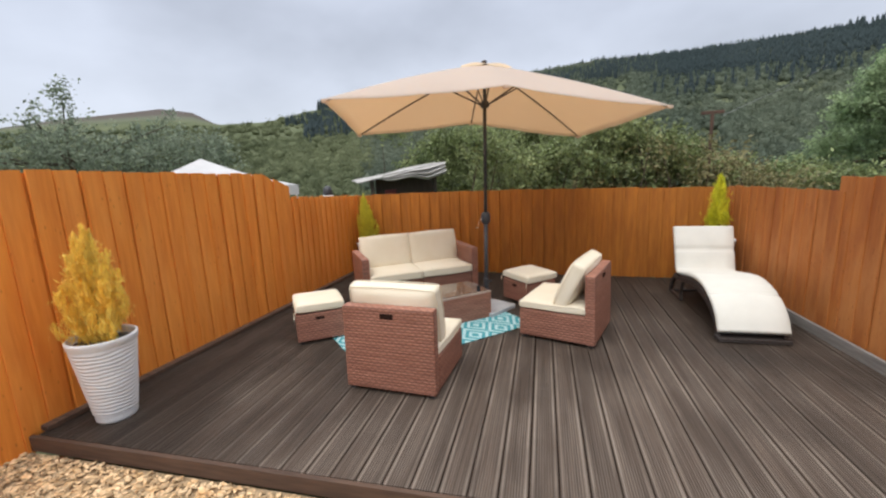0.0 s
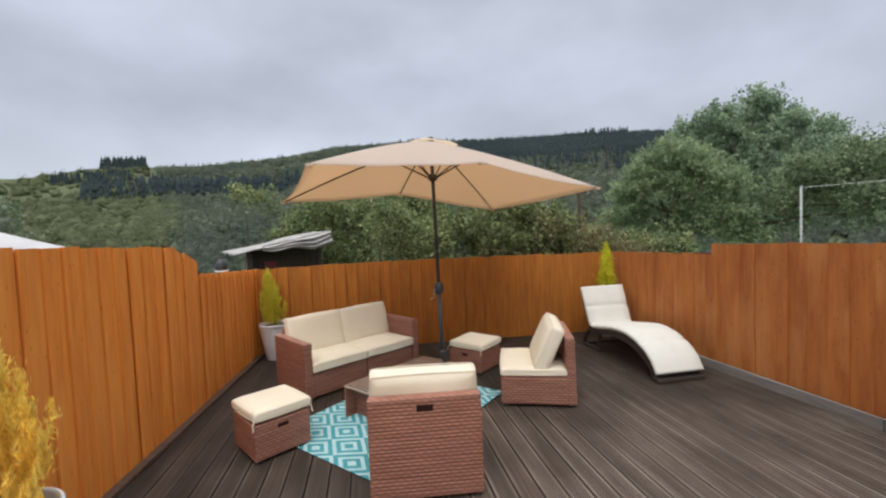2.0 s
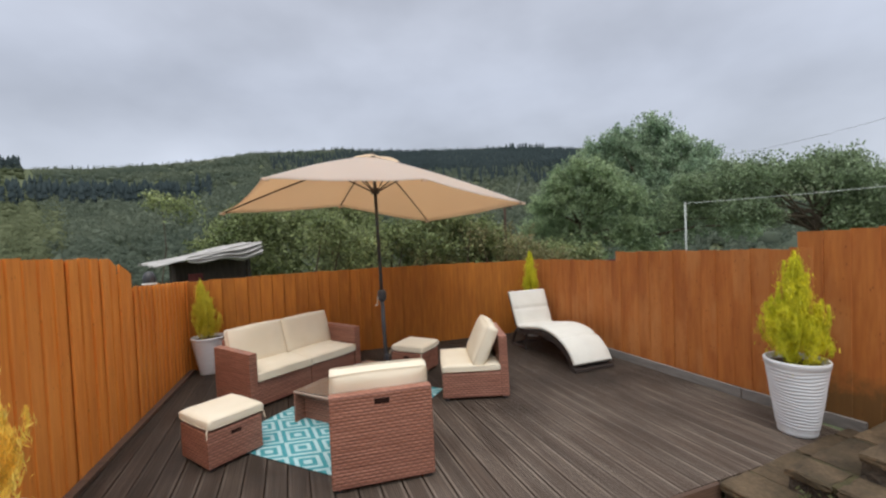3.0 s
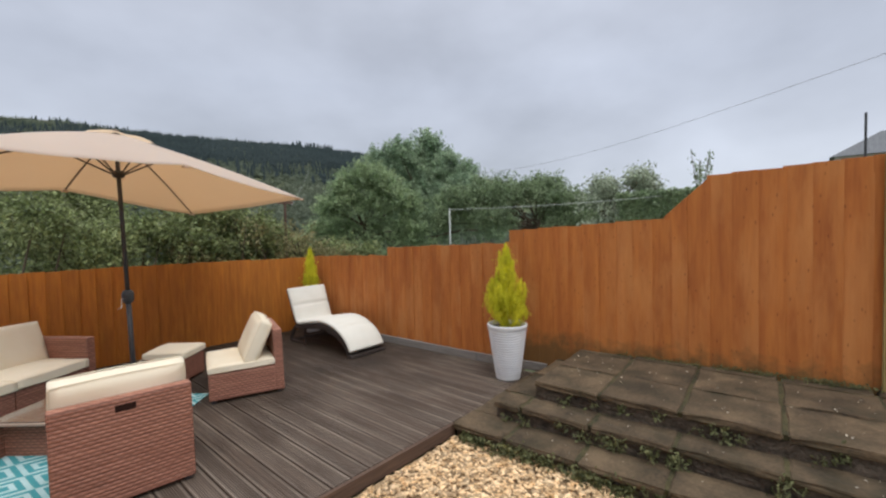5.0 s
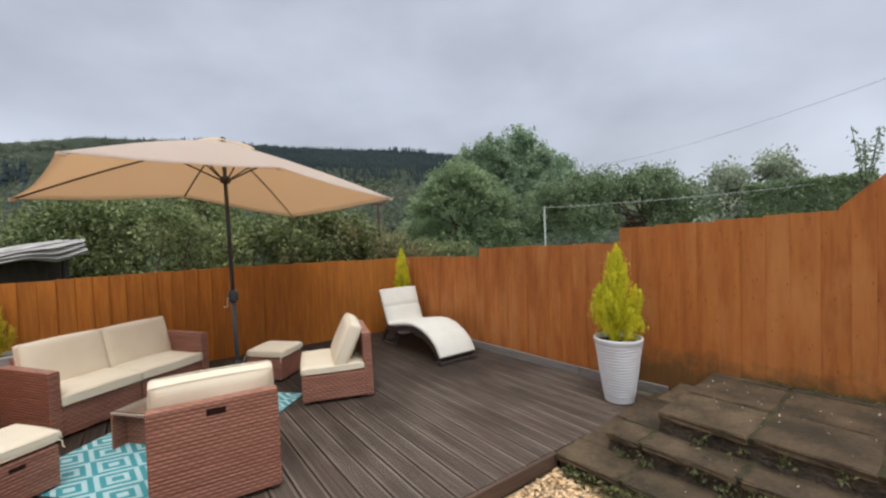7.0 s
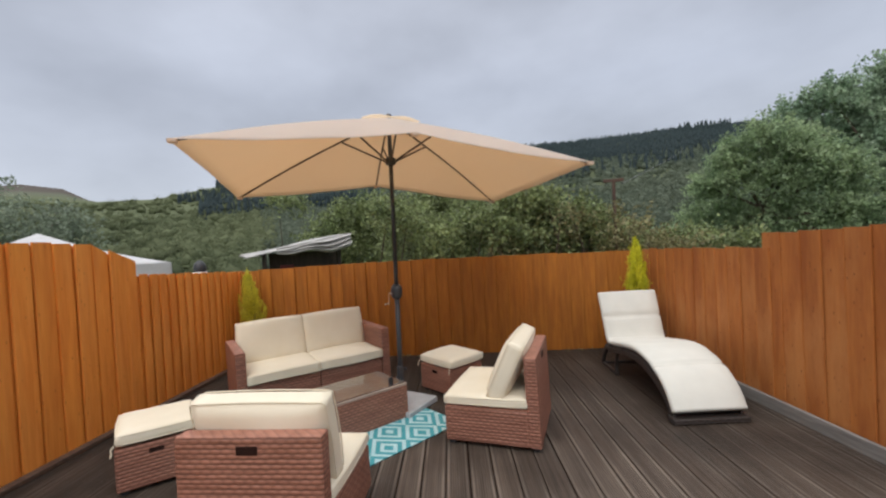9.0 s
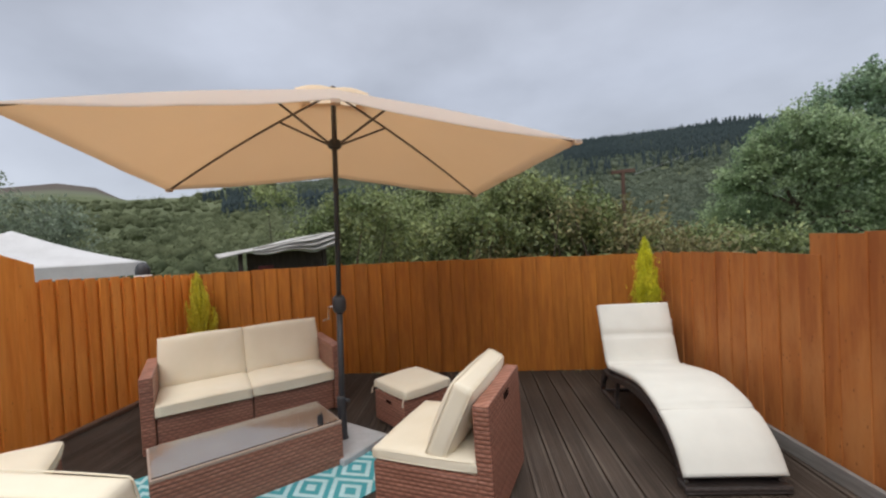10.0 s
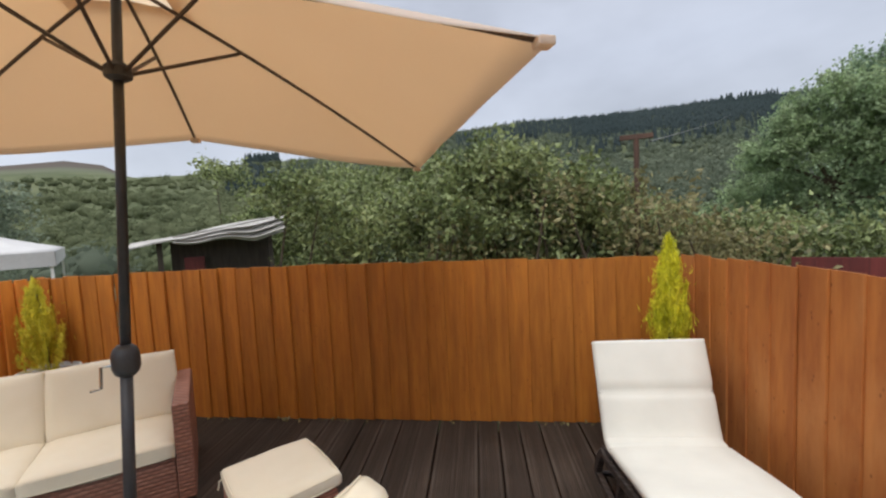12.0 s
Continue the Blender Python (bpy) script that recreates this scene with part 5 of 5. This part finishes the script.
def tree(name, label, x, y, lobes, n, size, leaf, seed, trunk=0.16, spread=0.28):
    rng = np.random.default_rng(seed)
    rr = random.Random(seed)
    th = thing(name, label, "tree", at=pose(x, y, 0))
    pts = sprays(rng, lobes, n, (0.7, 1.4), 0.35, spread)
    v, f = leaves(pts, size, rng)
    raw("crown", v, f, leaf, th)
    bm = tube([(0, 0, -1.2), (0.1, 0, 0.8), (0.0, 0.1, 2.2)], trunk, sides=10, taper=0.7)
    for l in lobes:
        tube([(0, 0.05, 1.2 + rr.uniform(0, 0.9)), (l[0] * 0.5, l[1] * 0.5, 0.6 * l[2] + 0.7), (l[0], l[1], l[2])], trunk * 0.45, bm, 6, 0.25)
    part("trunk", bm, M["bark"], th)
    return th


def lobes_of(spec, seed, k, s):
    """Sub-lobes scattered over the larger lobes of a crown."""
    rr = random.Random(seed)
    out = []
    for (x, y, z, r) in spec:
        for _ in range(k):
            a, b = rr.uniform(0, 6.28), rr.uniform(-0.6, 1.3)
            d = r * rr.uniform(0.5, 0.95)
            q = s * rr.uniform(0.6, 1.25)
            out.append((x + d * math.cos(a) * math.cos(b), y + d * math.sin(a) * math.cos(b), z + d * math.sin(b), q * 1.15, q * 1.15, q))
    return out


def across(spec, seed, depth):
    """Lobes given along the line that crosses the view up the garden, with a random depth."""
    rr = random.Random(seed)
    out = []
    for u, z, r in spec:
        d = rr.uniform(-depth, depth)
        out.append((0.66 * u + 0.75 * d, -0.75 * u + 0.66 * d, z, r))
    return out


def plain(spec):
    return [(x, y, z, r, r, r) for x, y, z, r in spec]


tree("broadleaf_tree", "tall dark blue-green leafy tree beyond the fence", 18.9, 18.8, plain(across([(0.0, 7.2, 1.25), (-0.7, 6.3, 1.1), (-1.7, 6.6, 1.0), (-3.0, 6.3, 0.9), (-3.2, 5.2, 1.0), (1.2, 6.1, 1.1), (2.5, 5.5, 0.9), (2.2, 4.7, 1.0), (0.3, 5.4, 1.3), (-1.7, 5.0, 1.2), (3.3, 4.0, 1.0), (1.7, 3.7, 1.3), (-0.3, 3.9, 1.3), (-0.4, 2.6, 1.3), (-2.4, 3.4, 1.3), (3.0, 2.3, 1.2), (1.0, 1.8, 1.4), (-1.6, 1.6, 1.4), (4.4, 1.6, 1.0), (-3.6, 1.9, 1.2)], 2, 1.1)), 92000, 0.17, M["leaf_tree"], 51, 0.25, 0.20)
tree("broadleaf_tree", "lighter green rounded tree before the tall tree", 10.9, 15.4, plain(across([(0.1, 4.1, 0.9), (-0.9, 3.6, 0.75), (1.0, 3.7, 0.85), (1.9, 2.9, 0.8), (-1.3, 2.7, 0.85), (0.3, 2.9, 0.95), (-2.2, 1.7, 0.8), (-0.9, 1.6, 0.9), (0.6, 1.6, 0.95), (2.1, 1.6, 0.85), (-1.6, 0.6, 0.8), (0.3, 0.4, 0.9), (-3.0, 0.9, 0.65), (2.7, 0.7, 0.7)], 4, 0.7)), 56000, 0.12, M["leaf_light"], 56, 0.16, 0.14)
tree("broadleaf_tree", "dark green shrubby tree beside the larger tree", 15.6, 8.9, lobes_of([(0, 0, 2.7, 1.3), (-1.0, 1.6, 2.5, 1.3), (-1.9, 3.0, 2.4, 1.2), (1.2, -1.6, 2.2, 1.2), (0.6, -0.6, 0.9, 1.5)], 6, 8, 0.6), 46000, 0.115, M["leaf_dark"], 52, 0.1, 0.2)
tree("silvery_shrub", "silvery grey-green shrub with airy sprays", 14.0, 5.2, lobes_of([(0, 0, 2.7, 0.8), (0.6, -1.1, 2.9, 0.7), (-0.2, -0.4, 1.6, 1.1)], 8, 7, 0.32), 6000, 0.13, M["leaf_grey"], 53, 0.06, 0.22)
tree("hazel_tree", "wide soft green tree with tall bare-tipped shoots", -12.8, 9.1, plain([(0.0, 0.0, 2.45, 1.1), (1.2, 1.6, 2.3, 1.1), (2.0, 2.8, 2.1, 1.0), (-1.0, -1.5, 2.45, 1.1), (-1.8, -2.8, 2.4, 1.1), (0.4, 0.6, 1.2, 1.6), (-1.4, -2.0, 1.2, 1.6), (1.8, 2.4, 1.2, 1.4)]) + [(0.1, 0.1, 3.75, 0.22, 0.22, 0.75), (-0.4, -0.4, 3.4, 0.22, 0.22, 0.6), (1.5, 2.0, 3.2, 0.2, 0.2, 0.6)], 26000, 0.11, M["leaf_haze"], 54, 0.10, 0.16)


def hedge():
    rng = np.random.default_rng(60)
    n = 16000
    th = thing("clipped_hedge", "dark green clipped hedge with a flat top", "hedge", at=pose(13.6, 3.35, 0, 0, 0, -80))
    p = np.stack([rng.uniform(-1.2, 1.5, n), rng.uniform(-0.6, 0.6, n), rng.uniform(-0.8, 2.62, n)], -1)
    side = rng.integers(0, 3, n)
    p[side == 0, 2] = 2.62 + rng.normal(size=(side == 0).sum()) * 0.05
    p[side == 1, 1] = -0.6 + rng.normal(size=(side == 1).sum()) * 0.06
    p[side == 2, 1] = 0.6 + rng.normal(size=(side == 2).sum()) * 0.06
    v, f = leaves(p, 0.11, rng)
    raw("foliage", v, f, M["leaf_dark"], th)
    part("core", box(-1.1, 1.4, -0.5, 0.5, -0.8, 2.5), M["leaf_dark"], th)


hedge()


def sprig(at, label, seed):
    rng = np.random.default_rng(seed)
    rr = random.Random(seed)
    th = thing("buddleia_shrub", label, "shrub", at=at)
    bm = bmesh.new()
    pts = []
    for k in range(7):
        a, ln = rr.uniform(-1, 1), rr.uniform(0.7, 1.2)
        tip = (0.5 * a + 0.3, rr.uniform(-0.2, 0.2), 2.3 + ln)
        tube([(0, 0, -0.5), (0.12 * a, 0, 1.6), (0.3 * a + 0.12, 0, 2.1), tip], 0.015, bm, 5, 0.4)
        c = np.array([0.3 * a + 0.12, 0, 2.1])
        for _ in range(60):
            t = rr.random()
            pts.append(c * (1 - t) + np.array(tip) * t + rng.normal(size=3) * 0.045)
    part("stems", bm, M["bark"], th)
    v, f = leaves(np.array(pts), 0.09, rng, 0.4, 0.4)
    raw("foliage", v, f, M["leaf_dark"], th)


sprig(pose(10.2, 1.55, 0.0), "tall arching buddleia shoots above the fence", 71)


def gazebo():
    th = thing("party_gazebo", "white pop-up gazebo with a peaked roof", "gazebo", at=pose(-8.05, 8.68, 0, 0, 0, 45))
    bm = bmesh.new()
    h, n = 1.82, 10
    apex = Vector((0, 0, 2.01))
    cs = [Vector((sx * h, sy * h, 1.31)) for sx, sy in ((-1, -1), (1, -1), (1, 1), (-1, 1))]
    for a, b in zip(cs, cs[1:] + cs[:1]):
        rows = []
        for k in range(n + 1):
            s = k / n
            p, q = apex.lerp(a, s), apex.lerp(b, s)
            row = []
            for j in range(n + 1):
                c = p.lerp(q, j / n)
                c.z -= 0.12 * math.sin(math.pi * s) ** 1.0 * (0.5 + 0.5 * math.sin(math.pi * j / n))
                row.append(bm.verts.new(c))
            rows.append(row)
        for r0, r1 in zip(rows, rows[1:]):
            for j in range(n):
                if r0[j].co != r0[j + 1].co:
                    bm.faces.new((r0[j], r0[j + 1], r1[j + 1], r1[j]))
                else:
                    bm.faces.new((r0[j], r1[j + 1], r1[j]))
    bmesh.ops.remove_doubles(bm, verts=bm.verts, dist=0.001)
    roof = part("roof", bm, M["white_sheet"], th, "white fabric roof", True)
    roof.modifiers.new("thickness", "SOLIDIFY").thickness = 0.004
    for a, b in zip(cs, cs[1:] + cs[:1]):
        d = (b - a).normalized()
        bm = bmesh.new()
        v = [bm.verts.new(p) for p in (a, b, b - Vector((0, 0, 0.22)), a - Vector((0, 0, 0.22)))]
        bm.faces.new(v)
        r = bmesh.ops.extrude_face_region(bm, geom=bm.faces[:])
        nrm = Vector((-d.y, d.x, 0)) * 0.006
        for q in r["geom"]:
            if isinstance(q, bmesh.types.BMVert):
                q.co += nrm
        part("valance", bm, M["white_sheet"], th)
    for c in cs:
        part("leg", box(c.x * 0.97 - 0.02, c.x * 0.97 + 0.02, c.y * 0.97 - 0.02, c.y * 0.97 + 0.02, -0.8, 1.31), M["white_paint"], th)


gazebo()


def shed():
    th = thing("lean_to_shed", "tumbledown shed with weathered grey sheet roof", "shed", at=pose(-3.278, 9.04, 0.012, 0, 0, 37.6) @ Matrix.Diagonal((0.84, 1, 1, 1)))
    for k in range(3):
        y = -0.62 + 0.2 * k
        bm = bmesh.new()
        n = 22
        rows = []
        for i in range(n + 1):
            x = -1.15 + 2.3 * i / n
            z = 1.31 + 0.145 * (x + 1.15) + 0.012 * math.sin(i * 0.4 + k) + 0.012 * k
            rows.append([bm.verts.new((x, y + dy, z + dz)) for dy, dz in ((0, 0), (0.1, 0.025), (0.2, 0.0), (0.2, -0.02), (0.1, 0.005), (0, -0.02))])
        for a, b in zip(rows, rows[1:]):
            for j in range(6):
                bm.faces.new((a[j], a[(j + 1) % 6], b[(j + 1) % 6], b[j]))
        bm.faces.new(rows[0])
        bm.faces.new(rows[-1][::-1])
        part("roof_sheet", bm, M["grey_sheet"], th)
    bm = bmesh.new()
    nx, nz = 30, 16
    g = []
    for i in range(nx + 1):
        x = -0.55 + 1.72 * i / nx
        top = 1.345 + 0.145 * (x + 1.15)
        drop = 0.27 * min(1.0, 0.3 + 1.0 * i / nx) + 0.03 * math.sin(i * 0.37)
        col = []
        for k in range(nz + 1):
            w = noise.noise(Vector((x * 1.3, k * 0.45, 2.0)))
            col.append(bm.verts.new((x + 0.05 * w, -0.65 + 0.035 * math.sin(k * 1.25 + x * 1.6) + 0.05 * w - 0.004 * k, top - drop * k / nz + 0.02 * w)))
        g.append(col)
    for a, b in zip(g, g[1:]):
        for k in range(nz):
            bm.faces.new((a[k], b[k], b[k + 1], a[k + 1]))
    sheet = part("drooping_sheet", bm, M["grey_sheet"], th, "crumpled grey sheet hanging from the roof edge")
    sheet.modifiers.new("thickness", "SOLIDIFY").thickness = 0.006
    part("wall", box(-0.6, 1.0, -0.3, -0.24, -0.8, 1.36), M["dark_wood"], th)
    for x in (-0.75, 0.95):
        part("post", box(x - 0.04, x + 0.04, -0.5, -0.42, -0.8, 1.33 + 0.14 * (x + 1.15)), M["dark_wood"], th)
    part("red_panel", box(-0.42, -0.12, -0.45, -0.42, 0.6, 1.13, 0.01), M["red"], th, "dull red panel")


shed()


def red_fence():
    th = thing("red_fence", "dark red neighbouring timber fence", "fence", kind="structure", at=pose(3.28, 6.33, 0, 0, 0, -28))
    me = board_mesh("red_board", 0.15, M["red"])
    for k in range(22):
        ob = new("red_board", me)
        ob.parent = th
        ob.matrix_basis = Matrix.Translation((k * 0.145, 0, -0.4)) @ Matrix.Diagonal((1, 1, 1.48, 1))


red_fence()


def washing_line():
    th = thing("washing_line", "pale metal washing line post with a white line", "washing line", at=pose(9.5, 8.95, 0))
    part("post", tube([(0, 0, -1.0), (0, 0, 2.34)], 0.026, sides=10), M["pale_post"], th, smooth=True)
    part("cap", lathe([(0.024, 2.33), (0.035, 2.34), (0.035, 2.36), (0.01, 2.37)], 12), M["pale_post"], th)
    pts = [Vector((0, 0, 2.32)).lerp(Vector((5.5, -9.0, 2.85)), k / 16) - Vector((0, 0, 0.15 * math.sin(math.pi * k / 16))) for k in range(17)]
    part("line", tube(pts, 0.010, sides=5), M["pale_post"], th)


washing_line()


def utility_poles():
    a = thing("telegraph_pole", "tall weathered telegraph pole beside the house", "telegraph pole", at=pose(16.4, -2.575, 0))
    part("pole", tube([(0.0, -0.62, -1.0), (0.0, 0.0, 6.62)], 0.085, sides=12, taper=0.8), M["grey_pole"], a, smooth=True)
    part("bracket", box(-0.11, 0.11, -0.09, 0.09, 6.42, 6.6, 0.02), M["black_metal"], a)
    pts = [Vector((0, 0, 6.55)).lerp(Vector((14, 28, 7.2)), k / 24) - Vector((0, 0, 0.9 * math.sin(math.pi * k / 24))) for k in range(25)]
    part("cable", tube(pts, 0.008, sides=5), M["wire"], a)
    b = thing("thin_mast", "thin dark mast above the rooftops", "mast", at=pose(23.4, -2.19, 0))
    part("mast", tube([(0, 0, -1), (0, 0, 6.1)], 0.045, sides=10), M["black_metal"], b)
    c = thing("washing_post", "rusty metal T-shaped washing line post", "washing post", at=pose(2.34, 6.90, 0, 0, 0, -18))
    part("post", tube([(0, 0, -0.6), (0, 0, 2.16)], 0.024, sides=10), M["rust"], c)
    part("crossarm", box(-0.14, 0.14, -0.02, 0.02, 2.145, 2.19, 0.006), M["rust"], c)
    for x in (-0.11, 0.11):
        part("hook", tube([(x, 0, 2.14), (x, 0.0, 2.115), (x + 0.02, 0.0, 2.11)], 0.006, sides=6), M["black_metal"], c)
    pts = [Vector((0.13, 0, 2.12)).lerp(Vector((4.5, 17.5, 5.4)), k / 20) - Vector((0, 0, 0.06 * math.sin(math.pi * k / 20))) for k in range(21)]
    part("line", tube(pts, 0.0035, sides=5), M["wire"], c)



utility_poles()


def houses():
    h = thing("rendered_house", "cream rendered house with dark windows and white lean-to", "house", at=pose(0, 0, 0))
    part("wall", box(12.9, 17.6, -9.0, -3.0, -0.8, 5.3), M["cream"], h)
    part("pale_wall", box(7.0, 12.9, -9.0, -2.96, -0.8, 5.3), M["pale"], h, "pale grey rendered bay")
    bm = bmesh.new()
    v = [bm.verts.new(p) for p in ((6.8, -2.84, 5.25), (17.9, -2.84, 5.25), (17.9, -6.0, 7.2), (6.8, -6.0, 7.2), (17.9, -9.3, 5.3), (6.8, -9.3, 5.3))]
    bm.faces.new((v[0], v[1], v[2], v[3]))
    bm.faces.new((v[3], v[2], v[4], v[5]))
    r = bmesh.ops.extrude_face_region(bm, geom=bm.faces[:])
    for q in r["geom"]:
        if isinstance(q, bmesh.types.BMVert):
            q.co.z += 0.07
    part("roof", bm, M["slate"], h, "grey slate roof")
    part("gutter", box(6.8, 17.9, -2.92, -2.82, 5.2, 5.3, 0.02), M["grey_pole"], h)
    part("downpipe", tube([(14.4, -2.95, 5.2), (14.4, -2.95, -0.8)], 0.055, sides=10), M["cream"], h)
    part("corner_strip", box(12.75, 12.95, -2.97, -2.93, -0.8, 5.2, 0.01), M["pale"], h)
    for x, w, z0, z1 in ((11.1, 0.86, 3.52, 4.85), (9.3, 0.86, 3.52, 4.85), (15.2, 0.5, 4.35, 5.0), (17.0, 0.3, 4.7, 5.05)):
        front = -2.93 if x < 12.9 else -2.97
        win = part("window", box(x - w / 2, x + w / 2, front - 0.07, front, z0, z1, 0.01), M["brown_frame"], h)
        part("pane", box(x - w / 2 + 0.07, x + w / 2 - 0.07, front - 0.01, front + 0.008, z0 + 0.07, z1 - 0.07), M["dark_pane"], win)
        if x < 12.9:
            part("sill", box(x - w / 2 - 0.08, x + w / 2 + 0.08, front - 0.05, front + 0.09, z0 - 0.07, z0, 0.01), M["black_metal"], win)
    part("lean_to_wall", box(7.0, 14.3, -2.95, -2.86, -0.8, 3.36), M["pale"], h, "pale lean-to below the white gutter")
    part("lean_to_gutter", tube([(14.4, -2.83, 3.38), (7.0, -2.83, 3.38)], 0.06, sides=10), M["white_paint"], h, "white plastic gutter")
    # plain white block of no known use, below the gutter
    part("vent_hood", box(9.4, 9.9, -2.86, -2.80, 2.86, 3.05, 0.01), M["white_paint"], h, "small white block below the gutter")
    f = thing("far_house", "distant grey house with a hipped slate roof", "house", at=pose(30.5, -1.27, 0))
    part("wall", box(0.2, 2.8, -7.5, -0.2, -2, 5.2), M["pale"], f)
    bm = bmesh.new()
    v = [bm.verts.new(p) for p in ((0, 0, 5.2), (3, 0, 5.2), (3, -7.7, 5.2), (0, -7.7, 5.2), (1.2, -2.1, 6.5), (1.2, -5.8, 6.4))]
    for q in ((0, 1, 4), (1, 2, 5, 4), (2, 3, 5), (3, 0, 4, 5), (0, 3, 2, 1)):
        bm.faces.new([v[k] for k in q])
    part("roof", bm, M["slate"], f)



houses()


def fence_lamp():
    th = thing("fence_post_lamp", "small dark domed lamp on a pale post behind the low fence", "lamp", at=pose(-3.16, 5.77, 0.01))
    part("dome", lathe([(0.05, 1.13), (0.07, 1.18), (0.072, 1.25), (0.06, 1.30), (0.035, 1.335), (0.008, 1.345)], 20), M["black_metal"], th, smooth=True)
    part("rim", lathe([(0.074, 1.185), (0.08, 1.19), (0.08, 1.2), (0.074, 1.205)], 20), M["white_paint"], th, "pale rim")
    part("post", box(-0.018, 0.018, -0.018, 0.018, -0.3, 1.14, 0.003), M["pale_post"], th)


fence_lamp()


def litter():
    rng = np.random.default_rng(90)
    x = rng.uniform(-2.6, 2.0, 70)
    p = np.stack([x, 6.1 - 0.0491 * (x + 2.85) - 0.035 - rng.uniform(0, 0.05, 70), np.full(70, 0.014)], -1)
    v, f = leaves(p, 0.035, rng, 0.0, 0.6)
    v[:, 2] = np.maximum(v[:, 2], 0.003)
    tagged(raw("leaf_litter", v, f, M["leaf_dry"]), "dry fallen leaves along the fence foot", "leaves", kind="stuff")
    # crumbs and petals on the treads and the landing
    n = 150
    step = rng.choice(3, n, p=(0.2, 0.2, 0.6))
    ly = rng.uniform(-3.4, -0.55, n)
    lx = np.where(step == 2, 0.55 + rng.uniform(0, 0.85, n) ** 0.8, np.array([0.03, 0.3, 0.5])[step] + rng.uniform(0, 0.17, n))
    q = np.stack([lx, ly, np.array(STEP_Z)[step] + 0.011], -1)
    v, f = leaves(q, 0.016, rng, 0.0, 0.7)
    v[:, 2] = np.maximum(v[:, 2], np.repeat(np.array(STEP_Z)[step], 4) + 0.006)
    ob = raw("step_litter", v, f, M["petal"])
    ob.matrix_basis = pose(0.885, 1.66, 0, 0, 0, 4.0)
    tagged(ob, "pale crumbs and petals scattered on the steps", "litter", kind="stuff")
    # low weeds where the landing meets the fence
    c = []
    for k in range(70):
        y = rng.uniform(-2.2, 0.95)
        c.append(np.array([right_x(y) - 0.05, y, 0.31]) + rng.normal(size=(22, 3)) * (0.02, 0.035, 0.012))
    v, f = leaves(np.concatenate(c), 0.022, rng, 0.5)
    tagged(raw("fence_foot_weeds", v, f, M["weed"]), "low moss and weeds along the fence foot", "weeds", kind="stuff")


litter()
build_deck()
